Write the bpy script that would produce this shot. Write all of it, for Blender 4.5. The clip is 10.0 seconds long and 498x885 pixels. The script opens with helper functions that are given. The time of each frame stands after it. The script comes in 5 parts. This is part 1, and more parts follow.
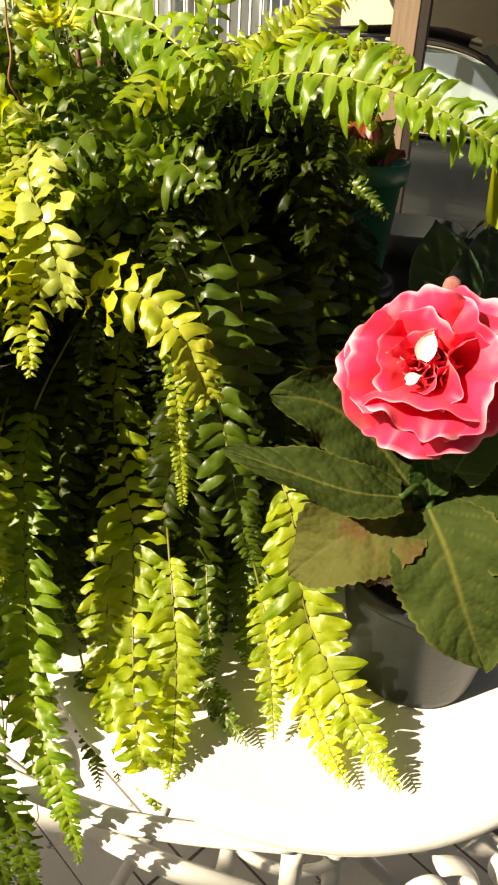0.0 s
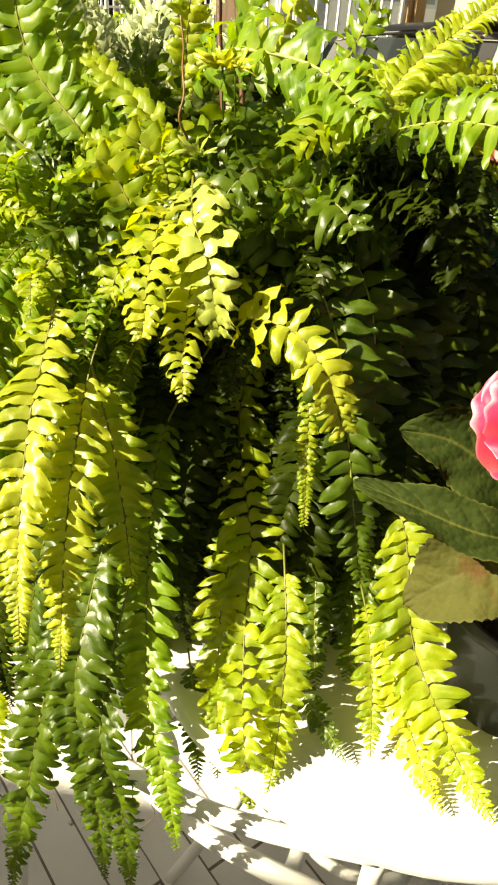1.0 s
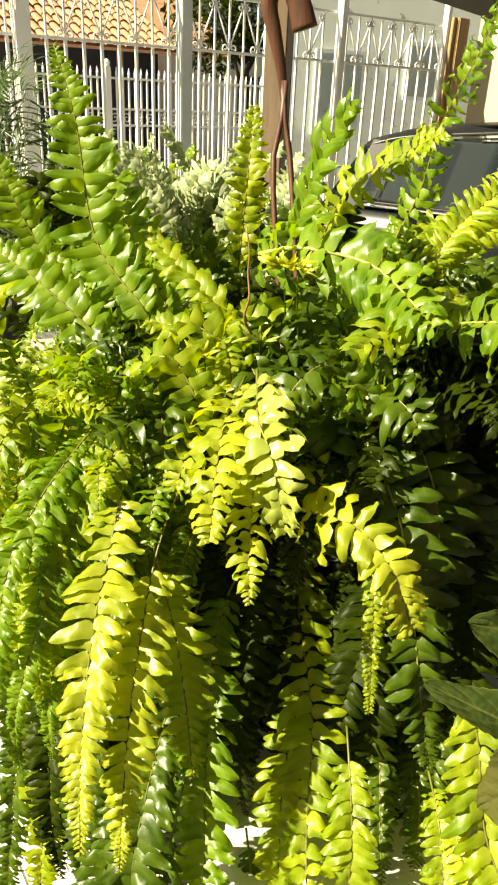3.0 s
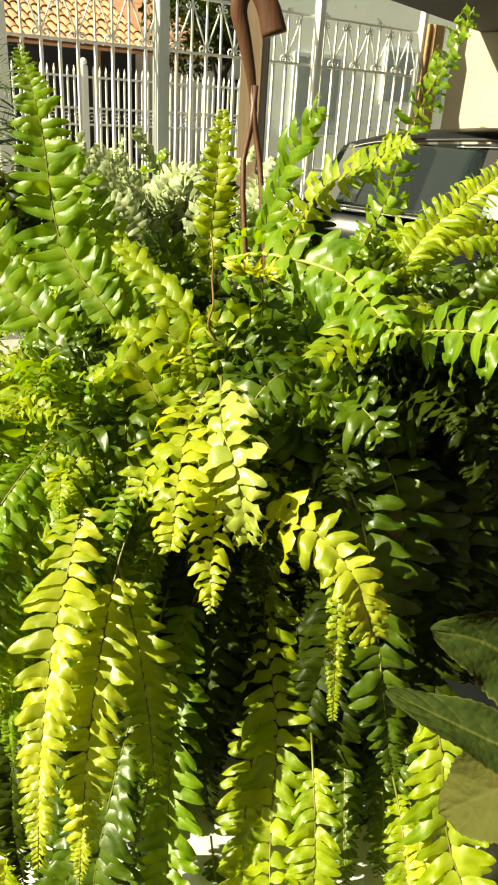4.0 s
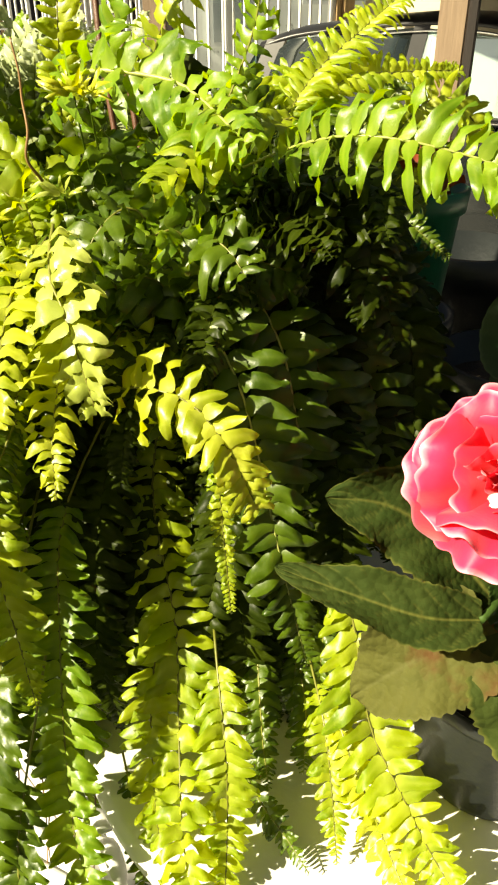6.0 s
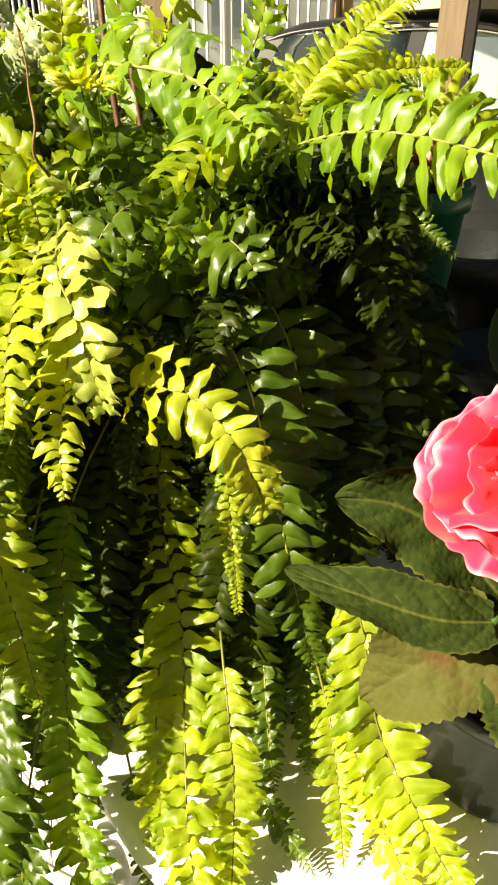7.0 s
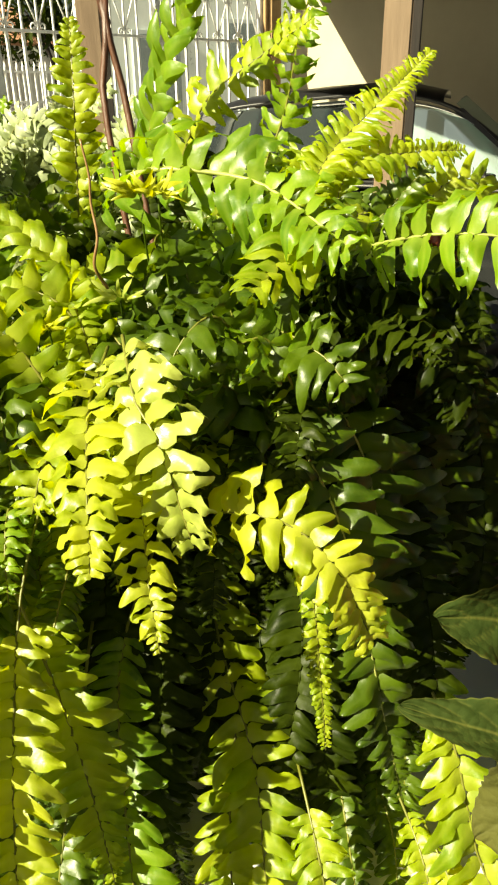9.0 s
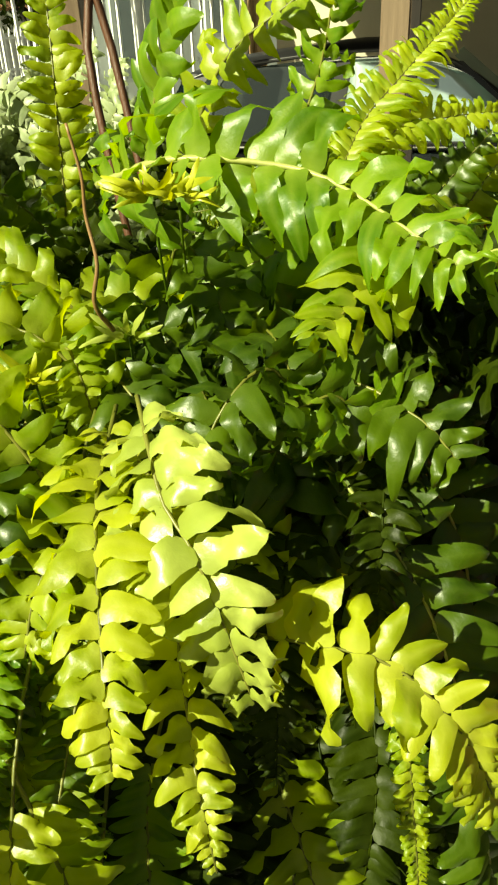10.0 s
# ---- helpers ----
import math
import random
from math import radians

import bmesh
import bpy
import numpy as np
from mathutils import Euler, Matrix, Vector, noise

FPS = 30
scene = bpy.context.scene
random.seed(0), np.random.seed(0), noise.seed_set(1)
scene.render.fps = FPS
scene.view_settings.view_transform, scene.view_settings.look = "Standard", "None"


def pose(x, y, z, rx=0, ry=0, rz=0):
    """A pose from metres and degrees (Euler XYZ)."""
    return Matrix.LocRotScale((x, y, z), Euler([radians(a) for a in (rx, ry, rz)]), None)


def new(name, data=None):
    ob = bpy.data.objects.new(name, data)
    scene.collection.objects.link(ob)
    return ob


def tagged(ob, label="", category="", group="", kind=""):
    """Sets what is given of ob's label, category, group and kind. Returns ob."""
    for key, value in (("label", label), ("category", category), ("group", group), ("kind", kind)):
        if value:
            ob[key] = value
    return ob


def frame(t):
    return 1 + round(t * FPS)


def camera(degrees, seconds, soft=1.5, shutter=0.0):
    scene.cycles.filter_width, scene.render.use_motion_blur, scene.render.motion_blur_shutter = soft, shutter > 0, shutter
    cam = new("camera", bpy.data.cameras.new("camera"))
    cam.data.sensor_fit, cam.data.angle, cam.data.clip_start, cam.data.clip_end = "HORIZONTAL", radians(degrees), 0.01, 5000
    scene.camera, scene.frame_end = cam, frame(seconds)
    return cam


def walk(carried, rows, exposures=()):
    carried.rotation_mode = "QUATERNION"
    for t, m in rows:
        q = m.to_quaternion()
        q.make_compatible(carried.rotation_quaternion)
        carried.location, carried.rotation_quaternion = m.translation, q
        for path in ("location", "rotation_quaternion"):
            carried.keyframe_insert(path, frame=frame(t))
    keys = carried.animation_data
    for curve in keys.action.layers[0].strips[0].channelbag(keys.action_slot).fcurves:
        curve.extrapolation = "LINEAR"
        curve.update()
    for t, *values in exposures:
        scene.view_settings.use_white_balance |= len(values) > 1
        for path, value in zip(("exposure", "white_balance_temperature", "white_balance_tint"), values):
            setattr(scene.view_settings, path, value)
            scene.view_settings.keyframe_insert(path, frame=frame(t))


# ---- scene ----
cam = camera(38.1, 10.0, soft=2.2)
METRES, EYE, TILT, LEAN, TURN = 0.6, 1.31, 3.5, 0.0, 0.0
ROWS = [
    (0.0, 0.0, 0.0, 0.0, 1.83, -33.46, -2.77),
    (0.5, -0.0532, 0.0221, 0.0168, 7.0, -34.53, -3.84),
    (1.0, -0.0727, -0.0124, 0.0534, 8.97, -34.71, -3.37),
    (1.5, -0.1093, 0.0095, 0.0447, 12.68, -35.11, -1.17),
    (2.0, -0.1286, 0.0258, 0.0792, 12.54, -33.58, -0.26),
    (2.5, -0.1351, 0.0323, 0.0932, 12.37, -32.9, -0.71),
    (3.0, -0.121, 0.054, 0.1675, 11.45, -28.96, -1.7),
    (4.5, -0.0849, 0.072, 0.1718, 8.61, -28.74, -2.35),
    (5.0, -0.0341, 0.1075, 0.1014, 6.22, -32.56, -0.83),
    (5.5, -0.0112, 0.1328, 0.0544, 4.39, -34.0, 0.4),
    (7.0, -0.0251, 0.1521, 0.0429, 4.14, -34.31, 0.03),
    (7.5, -0.0786, 0.1582, 0.0445, 6.8, -34.57, -0.69),
    (8.0, -0.0741, 0.1654, 0.0343, 6.21, -34.9, -0.34),
    (8.5, -0.0973, 0.1597, 0.0646, 3.73, -32.27, 0.96),
    (9.0, -0.1591, 0.229, 0.0614, -1.39, -29.75, 0.53),
    (9.5, -0.213, 0.3314, 0.0551, -1.48, -31.13, 1.37),
    (10.0, -0.1991, 0.4268, 0.0464, -2.78, -32.34, 2.18),
]
walk(cam, [(t, pose(0, 0, EYE, TILT, LEAN, TURN) @ pose(METRES * x, METRES * y, METRES * z, 90 + pitch, roll, yaw)) for t, x, y, z, yaw, pitch, roll in ROWS], exposures=[(0.0, 1.29, 7800, 12), (0.5, 1.25, 7800, 8), (1.0, 1.57, 7800, 5), (2.0, 1.54, 7800, 1), (3.0, 1.50, 7800, 1), (4.5, 1.36, 7800, -8), (5.0, 1.50, 7800, -2), (7.0, 1.64, 7800, 3), (8.5, 1.64, 7800, 1), (9.0, 1.53, 7800, -3), (9.5, 1.22, 7800, -11), (10.0, 1.15, 7800, -16)])

# ---------------------------------------------------------------- light
SUN_AZ, SUN_EL = 33.0, 38.0          # where the light travels to, and how high the sun stands
world = bpy.data.worlds.new("world")
scene.world = world
world.use_nodes = True
wn = world.node_tree
sky = wn.nodes.new("ShaderNodeTexSky")
sky.sky_type = "NISHITA"
sky.sun_disc = False
sky.dust_density = 4.0
sky.sun_elevation = radians(SUN_EL)
sky.sun_rotation = radians(270.0 - SUN_AZ)
bg = wn.nodes["Background"]
bg.inputs["Strength"].default_value = 0.020
wn.links.new(sky.outputs[0], bg.inputs["Color"])
sun = new("sun", bpy.data.lights.new("sun", "SUN"))
sun.data.energy = 5.0
sun.data.angle = radians(0.6)
sun.data.color = (1.0, 0.93, 0.78)
travel = Vector((math.cos(radians(SUN_AZ)) * math.cos(radians(SUN_EL)), math.sin(radians(SUN_AZ)) * math.cos(radians(SUN_EL)), -math.sin(radians(SUN_EL))))
sun.matrix_world = Matrix.Translation((-4, -3, 6)) @ travel.to_track_quat("-Z", "Y").to_matrix().to_4x4()


# ---------------------------------------------------------------- materials
def material(name):
    m = bpy.data.materials.new(name)
    m.use_nodes = True
    t = m.node_tree
    return m, t, t.nodes["Principled BSDF"], t.nodes["Material Output"]


def node(t, kind, **values):
    n = t.nodes.new(kind)
    for key, value in values.items():
        n.inputs[key].default_value = value
    return n


def ramp(t, fac, *stops):
    r = t.nodes.new("ShaderNodeValToRGB")
    e = r.color_ramp.elements
    while len(e) < len(stops):
        e.new(0.5)
    for k, (at, colour) in zip(e, stops):
        k.position, k.color = at, (*colour, 1)
    t.links.new(fac, r.inputs["Fac"])
    return r


def mix(t, fac, a, b, how="MIX"):
    n = t.nodes.new("ShaderNodeMix")
    n.data_type, n.blend_type = "RGBA", how
    for value, socket in ((fac, n.inputs["Factor"]), (a, n.inputs["A"]), (b, n.inputs["B"])):
        if isinstance(value, bpy.types.NodeSocket):
            t.links.new(value, socket)
        elif isinstance(value, tuple):
            socket.default_value = (*value, 1)
        else:
            socket.default_value = value
    return n.outputs["Result"]


def maths(t, how, a, b):
    n = t.nodes.new("ShaderNodeMath")
    n.operation = how
    for value, socket in ((a, n.inputs[0]), (b, n.inputs[1])):
        if isinstance(value, bpy.types.NodeSocket):
            t.links.new(value, socket)
        else:
            socket.default_value = value
    return n.outputs[0]


def noise_of(t, scale, detail=4.0, rough=0.6):
    co = t.nodes.new("ShaderNodeTexCoord")
    n = node(t, "ShaderNodeTexNoise", Scale=scale, Detail=detail, Roughness=rough)
    t.links.new(co.outputs["Object"], n.inputs["Vector"])
    return n.outputs["Fac"]


def bump(t, p, height, strength=0.3, distance=0.01):
    b = node(t, "ShaderNodeBump", Strength=strength, Distance=distance)
    t.links.new(height, b.inputs["Height"])
    t.links.new(b.outputs["Normal"], p.inputs["Normal"])
    return b.outputs["Normal"]


def shade_of_each(t):
    """One random value for each leaf, whether joined to others or an object of its own."""
    g = t.nodes.new("ShaderNodeNewGeometry")
    o = t.nodes.new("ShaderNodeObjectInfo")
    return maths(t, "FRACT", maths(t, "ADD", g.outputs["Random Per Island"], o.outputs["Random"]), 0.0)


def leaf_material(name, dark, light, through_dark, through_light, rough=0.40, share=0.43, vein=(0.22, 0.28, 0.04), grain=260.0, gloss=0.55, stain=None, quilt=False):
    m, t, p, out = material(name)
    r = shade_of_each(t)
    n = noise_of(t, grain * 0.16)
    k = maths(t, "ADD", maths(t, "MULTIPLY", r, 0.75), maths(t, "MULTIPLY", maths(t, "SUBTRACT", n, 0.35), 0.95))
    base = ramp(t, k, (0.1, dark), (0.9, light)).outputs["Color"]
    lit = ramp(t, k, (0.1, through_dark), (0.9, through_light)).outputs["Color"]
    a = t.nodes.new("ShaderNodeAttribute")
    a.attribute_name = "vein"
    base = mix(t, a.outputs["Fac"], base, vein)
    lit = mix(t, maths(t, "MULTIPLY", a.outputs["Fac"], 0.4), lit, tuple(min(1.0, 1.8 * v) for v in vein))
    if stain:
        s = ramp(t, noise_of(t, 22.0, 5.0), (0.56, (0, 0, 0)), (0.70, (1, 1, 1))).outputs["Color"]
        base = mix(t, s, base, stain)
        lit = mix(t, s, lit, stain)
    t.links.new(base, p.inputs["Base Color"])
    fine = noise_of(t, grain, 3.0)
    if quilt:
        vo = node(t, "ShaderNodeTexVoronoi", Scale=210.0)
        co = t.nodes.new("ShaderNodeTexCoord")
        t.links.new(co.outputs["Object"], vo.inputs["Vector"])
        fine = maths(t, "SUBTRACT", maths(t, "MULTIPLY", fine, 0.5), maths(t, "MULTIPLY", vo.outputs["Distance"], 1.5))
        normal = bump(t, p, fine, 0.3, 0.002)
    else:
        normal = bump(t, p, fine, 0.2, 0.0012)
    p.inputs["Roughness"].default_value = rough
    p.inputs["Specular IOR Level"].default_value = gloss
    tr = t.nodes.new("ShaderNodeBsdfTranslucent")
    t.links.new(lit, tr.inputs["Color"])
    t.links.new(normal, tr.inputs["Normal"])
    mx = t.nodes.new("ShaderNodeMixShader")
    mx.inputs["Fac"].default_value = share
    t.links.new(p.outputs[0], mx.inputs[1])
    t.links.new(tr.outputs[0], mx.inputs[2])
    t.links.new(mx.outputs[0], out.inputs["Surface"])
    return m


def plain(name, a, b, scale=8.0, rough=0.6, metal=0.0, grain=120.0, relief=0.25, depth=0.004, coat=0.0, spots=None):
    m, t, p, out = material(name)
    c = ramp(t, noise_of(t, scale, 6.0, 0.65), (0.3, a), (0.7, b)).outputs["Color"]
    if spots:
        s = ramp(t, noise_of(t, scale * 3.5, 7.0, 0.7), (spots[1], (0, 0, 0)), (spots[1] + 0.05, (1, 1, 1))).outputs["Color"]
        c = mix(t, s, c, spots[0])
    o = t.nodes.new("ShaderNodeObjectInfo")
    c = mix(t, maths(t, "MULTIPLY", o.outputs["Random"], 0.22), c, tuple(0.6 * v for v in a))
    t.links.new(c, p.inputs["Base Color"])
    p.inputs["Roughness"].default_value = rough
    p.inputs["Metallic"].default_value = metal
    p.inputs["Coat Weight"].default_value = coat
    p.inputs["Coat Roughness"].default_value = 0.04
    bump(t, p, noise_of(t, grain, 5.0), relief, depth)
    return m


def wood(name, a, b, rough=0.65, scale=(30.0, 30.0, 2.0)):
    m, t, p, out = material(name)
    co = t.nodes.new("ShaderNodeTexCoord")
    mp = t.nodes.new("ShaderNodeMapping")
    mp.inputs["Scale"].default_value = scale
    t.links.new(co.outputs["Object"], mp.inputs["Vector"])
    n = node(t, "ShaderNodeTexNoise", Scale=1.6, Detail=8.0, Roughness=0.7)
    t.links.new(mp.outputs[0], n.inputs["Vector"])
    t.links.new(ramp(t, n.outputs["Fac"], (0.3, a), (0.72, b)).outputs["Color"], p.inputs["Base Color"])
    p.inputs["Roughness"].default_value = rough
    bump(t, p, n.outputs["Fac"], 0.5, 0.004)
    return m


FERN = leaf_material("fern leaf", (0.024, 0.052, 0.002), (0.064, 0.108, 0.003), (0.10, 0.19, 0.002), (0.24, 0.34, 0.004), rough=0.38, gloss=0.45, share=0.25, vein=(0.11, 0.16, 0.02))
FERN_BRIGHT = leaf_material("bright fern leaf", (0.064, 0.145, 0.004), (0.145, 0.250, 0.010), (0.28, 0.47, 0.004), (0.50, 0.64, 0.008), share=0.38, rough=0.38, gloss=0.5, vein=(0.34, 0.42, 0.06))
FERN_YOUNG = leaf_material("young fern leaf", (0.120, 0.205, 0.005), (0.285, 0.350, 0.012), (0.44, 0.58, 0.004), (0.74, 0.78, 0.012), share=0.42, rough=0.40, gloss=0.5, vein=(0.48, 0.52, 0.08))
# Lightened gold tone; part of the sun on these fronds is in it.
FERN_GOLD_LIT = leaf_material("sun bright golden green fern leaf", (0.210, 0.275, 0.010), (0.400, 0.430, 0.030), (0.55, 0.62, 0.006), (0.80, 0.80, 0.02), share=0.40, rough=0.38, gloss=0.55, vein=(0.55, 0.56, 0.10))
FERN_YELLOW = leaf_material("yellow young leaf", (0.38, 0.41, 0.02), (0.52, 0.53, 0.04), (0.60, 0.60, 0.01), (0.80, 0.75, 0.02), share=0.35)
# Darkened fern leaf: the shade among the fronds is in its colour.
FERN_DEEP_SHADE = leaf_material("deep green shaded fern leaf", (0.009, 0.017, 0.001), (0.024, 0.036, 0.001), (0.03, 0.055, 0.001), (0.07, 0.10, 0.002), share=0.2, rough=0.42, gloss=0.12, vein=(0.05, 0.07, 0.01))
FERN_PALE = leaf_material("pale fern leaf", (0.28, 0.34, 0.05), (0.48, 0.54, 0.13), (0.52, 0.58, 0.06), (0.68, 0.72, 0.14), share=0.35, rough=0.34)
STEM = leaf_material("fern stem", (0.11, 0.12, 0.015), (0.20, 0.20, 0.04), (0.2, 0.2, 0.02), (0.3, 0.3, 0.03), share=0.12)
STEM_PALE = leaf_material("pale fern midrib", (0.30, 0.33, 0.08), (0.42, 0.44, 0.14), (0.4, 0.4, 0.06), (0.5, 0.5, 0.08), share=0.2)
STEM_DRY = leaf_material("dry stem", (0.13, 0.07, 0.03), (0.30, 0.17, 0.07), (0.2, 0.1, 0.02), (0.3, 0.2, 0.03), share=0.1)
SHRUB = leaf_material("pale shrub leaf", (0.30, 0.36, 0.20), (0.50, 0.55, 0.36), (0.38, 0.44, 0.20), (0.50, 0.54, 0.28), share=0.3, rough=0.4)
PALM = leaf_material("palm leaf", (0.012, 0.035, 0.012), (0.03, 0.07, 0.02), (0.04, 0.09, 0.01), (0.07, 0.14, 0.02), share=0.25)
VELVET = leaf_material("velvety leaf", (0.012, 0.026, 0.005), (0.040, 0.056, 0.013), (0.03, 0.05, 0.004), (0.06, 0.075, 0.010), rough=0.75, share=0.2, vein=(0.17, 0.17, 0.04), grain=420.0, gloss=0.05, quilt=True)
VELVET_FRESH = leaf_material("fresh velvety leaf", (0.028, 0.064, 0.010), (0.055, 0.105, 0.020), (0.05, 0.12, 0.01), (0.09, 0.18, 0.02), rough=0.6, share=0.25, vein=(0.20, 0.26, 0.09), grain=420.0, gloss=0.25, quilt=True)
VELVET_OLD = leaf_material("ageing velvety leaf", (0.034, 0.044, 0.008), (0.078, 0.080, 0.020), (0.10, 0.11, 0.014), (0.18, 0.16, 0.028), rough=0.75, share=0.2, vein=(0.13, 0.13, 0.05), grain=420.0, gloss=0.12, stain=(0.085, 0.045, 0.014), quilt=True)
VELVET_RUSTY = leaf_material("withered leaf", (0.10, 0.050, 0.012), (0.17, 0.085, 0.025), (0.2, 0.09, 0.015), (0.3, 0.14, 0.02), rough=0.75, share=0.25, vein=(0.20, 0.13, 0.05), grain=420.0, gloss=0.2, stain=(0.10, 0.08, 0.02), quilt=True)
DARKLEAF = leaf_material("dark round leaf", (0.010, 0.03, 0.012), (0.024, 0.058, 0.024), (0.03, 0.07, 0.015), (0.06, 0.12, 0.03), rough=0.42, share=0.15, vein=(0.09, 0.14, 0.08))
RUST_LEAF = leaf_material("rust red leaf", (0.16, 0.03, 0.012), (0.30, 0.07, 0.03), (0.3, 0.05, 0.01), (0.4, 0.1, 0.02), share=0.3, vein=(0.3, 0.12, 0.06))
BLACK_PLASTIC = plain("black plastic", (0.006, 0.008, 0.009), (0.013, 0.016, 0.016), 14.0, 0.42, spots=((0.05, 0.055, 0.055), 0.66), relief=0.12)
GREEN_PLASTIC = plain("green plastic", (0.004, 0.095, 0.05), (0.008, 0.14, 0.08), 16.0, 0.34, relief=0.08)
CLAY = plain("terracotta", (0.22, 0.085, 0.045), (0.33, 0.14, 0.08), 12.0, 0.85, spots=((0.40, 0.32, 0.26), 0.63))
SOIL = plain("soil", (0.018, 0.012, 0.008), (0.05, 0.033, 0.02), 60.0, 0.95, grain=90.0, relief=0.9, depth=0.01)
WHITE_PAINT = plain("white enamel", (0.74, 0.74, 0.70), (0.82, 0.82, 0.79), 9.0, 0.42, spots=((0.42, 0.25, 0.14), 0.755), relief=0.12)
GATE_PAINT = plain("white gate paint", (0.80, 0.81, 0.80), (0.88, 0.88, 0.87), 5.0, 0.45, spots=((0.35, 0.22, 0.14), 0.74), relief=0.1)
GREY_PAINT = plain("grey white post paint", (0.50, 0.55, 0.55), (0.64, 0.68, 0.68), 4.0, 0.5, relief=0.1)
FLOOR = plain("worn grey paving", (0.68, 0.67, 0.63), (0.80, 0.785, 0.74), 3.5, 0.8, spots=((0.17, 0.15, 0.13), 0.66), grain=160.0, relief=0.35)
JOINT = plain("dirty joint", (0.14, 0.12, 0.10), (0.24, 0.21, 0.18), 20.0, 0.95, relief=0.6)
CONCRETE = plain("street concrete", (0.30, 0.29, 0.27), (0.40, 0.39, 0.36), 1.2, 0.9, relief=0.5)
PLASTER = plain("cream plaster", (0.50, 0.45, 0.33), (0.58, 0.53, 0.40), 2.2, 0.85, spots=((0.44, 0.36, 0.25), 0.68), relief=0.3)
WHITE_WALL = plain("white plaster", (0.70, 0.70, 0.67), (0.80, 0.80, 0.77), 1.6, 0.85, relief=0.3)
GREY_WALL = plain("grey plaster", (0.20, 0.215, 0.22), (0.30, 0.31, 0.31), 1.4, 0.85, relief=0.3)
NAVY_SHADE_WALL = plain("blue grey plaster darkened as in shade", (0.035, 0.04, 0.06), (0.07, 0.075, 0.10), 1.4, 0.85, relief=0.3)
MINT_WALL = plain("pale green grey plaster", (0.62, 0.68, 0.65), (0.76, 0.80, 0.78), 0.9, 0.85, spots=((0.30, 0.34, 0.32), 0.6), relief=0.3)
ROOF_TILE = plain("terracotta roof tile", (0.42, 0.20, 0.11), (0.60, 0.33, 0.20), 3.0, 0.85, spots=((0.22, 0.15, 0.11), 0.62))
PINE = wood("bare pine", (0.14, 0.095, 0.06), (0.22, 0.155, 0.10))
RED_WOOD = wood("red brown wood", (0.055, 0.020, 0.009), (0.12, 0.044, 0.021), 0.45)
DARK_WOOD = wood("very dark wood", (0.006, 0.004, 0.003), (0.018, 0.011, 0.008), 0.8)
OLD_WOOD = wood("weathered yellow wood", (0.26, 0.16, 0.07), (0.44, 0.30, 0.15))
# Brown wood darkened, with the shade behind the table in its colour.
BENCH_WOOD = wood("shade darkened brown bench wood", (0.05, 0.03, 0.016), (0.11, 0.065, 0.035))
CAR_PAINT = plain("black car paint", (0.005, 0.007, 0.008), (0.008, 0.010, 0.011), 3.0, 0.25, 0.0, relief=0.0, coat=0.2)
CAR_TRIM = plain("black car trim", (0.012, 0.012, 0.013), (0.02, 0.02, 0.021), 9.0, 0.35, relief=0.05)
CHROME = plain("chrome", (0.78, 0.78, 0.78), (0.83, 0.83, 0.83), 9.0, 0.12, 1.0, relief=0.0)
RUBBER = plain("tyre rubber", (0.014, 0.014, 0.014), (0.022, 0.022, 0.022), 20.0, 0.8)
SEAT = plain("car upholstery", (0.03, 0.03, 0.032), (0.055, 0.055, 0.06), 20.0, 0.9)


def glass_material(name, tint, rough=0.0):
    m, t, p, out = material(name)
    p.inputs["Base Color"].default_value = (*tint, 1)
    p.inputs["Roughness"].default_value = rough
    p.inputs["Transmission Weight"].default_value = 0.85
    p.inputs["IOR"].default_value = 1.5
    p.inputs["Coat Weight"].default_value = 0.6
    p.inputs["Coat Roughness"].default_value = 0.01
    return m


def car_glass(name, tint, shine, paled):
    """Tinted glass mirroring a share of the light; a pale film imitates reflections."""
    m, t, p, out = material(name)
    t.nodes.remove(p)
    see = node(t, "ShaderNodeBsdfTransparent", Color=(*tint, 1))
    mirror = node(t, "ShaderNodeBsdfGlossy", Color=(0.86, 1.0, 0.97, 1), Roughness=0.02)
    mx = node(t, "ShaderNodeMixShader", Fac=shine)
    t.links.new(see.outputs[0], mx.inputs[1])
    t.links.new(mirror.outputs[0], mx.inputs[2])
    glare = node(t, "ShaderNodeBsdfDiffuse", Color=(0.62, 0.74, 0.72, 1))
    film = node(t, "ShaderNodeMixShader", Fac=paled)
    t.links.new(mx.outputs[0], film.inputs[1])
    t.links.new(glare.outputs[0], film.inputs[2])
    t.links.new(film.outputs[0], out.inputs["Surface"])
    return m


# Front panes paled, rear ones darkened: their differing reflections are put into the glass.
CAR_GLASS = car_glass("mirror tinted car glass with pale glare", (0.42, 0.55, 0.53), 0.75, 0.30)
DARK_GLASS = car_glass("dark tinted car glass with faint glare", (0.05, 0.09, 0.09), 0.12, 0.02)
PANE = glass_material("window pane", (0.6, 0.66, 0.68))

m, t, p, out = material("coral petal")
a = t.nodes.new("ShaderNodeAttribute")
a.attribute_name = "vein"
c = ramp(t, maths(t, "ADD", a.outputs["Fac"], maths(t, "MULTIPLY", maths(t, "SUBTRACT", noise_of(t, 55.0), 0.5), 0.22)),
         (0.05, (0.30, 0.001, 0.008)), (0.34, (0.72, 0.005, 0.040)), (0.66, (0.90, 0.024, 0.105)), (0.97, (0.96, 0.44, 0.52))).outputs["Color"]
t.links.new(c, p.inputs["Base Color"])
p.inputs["Roughness"].default_value = 0.55
p.inputs["Sheen Weight"].default_value = 0.25
bump(t, p, noise_of(t, 260.0, 3.0), 0.18, 0.0012)
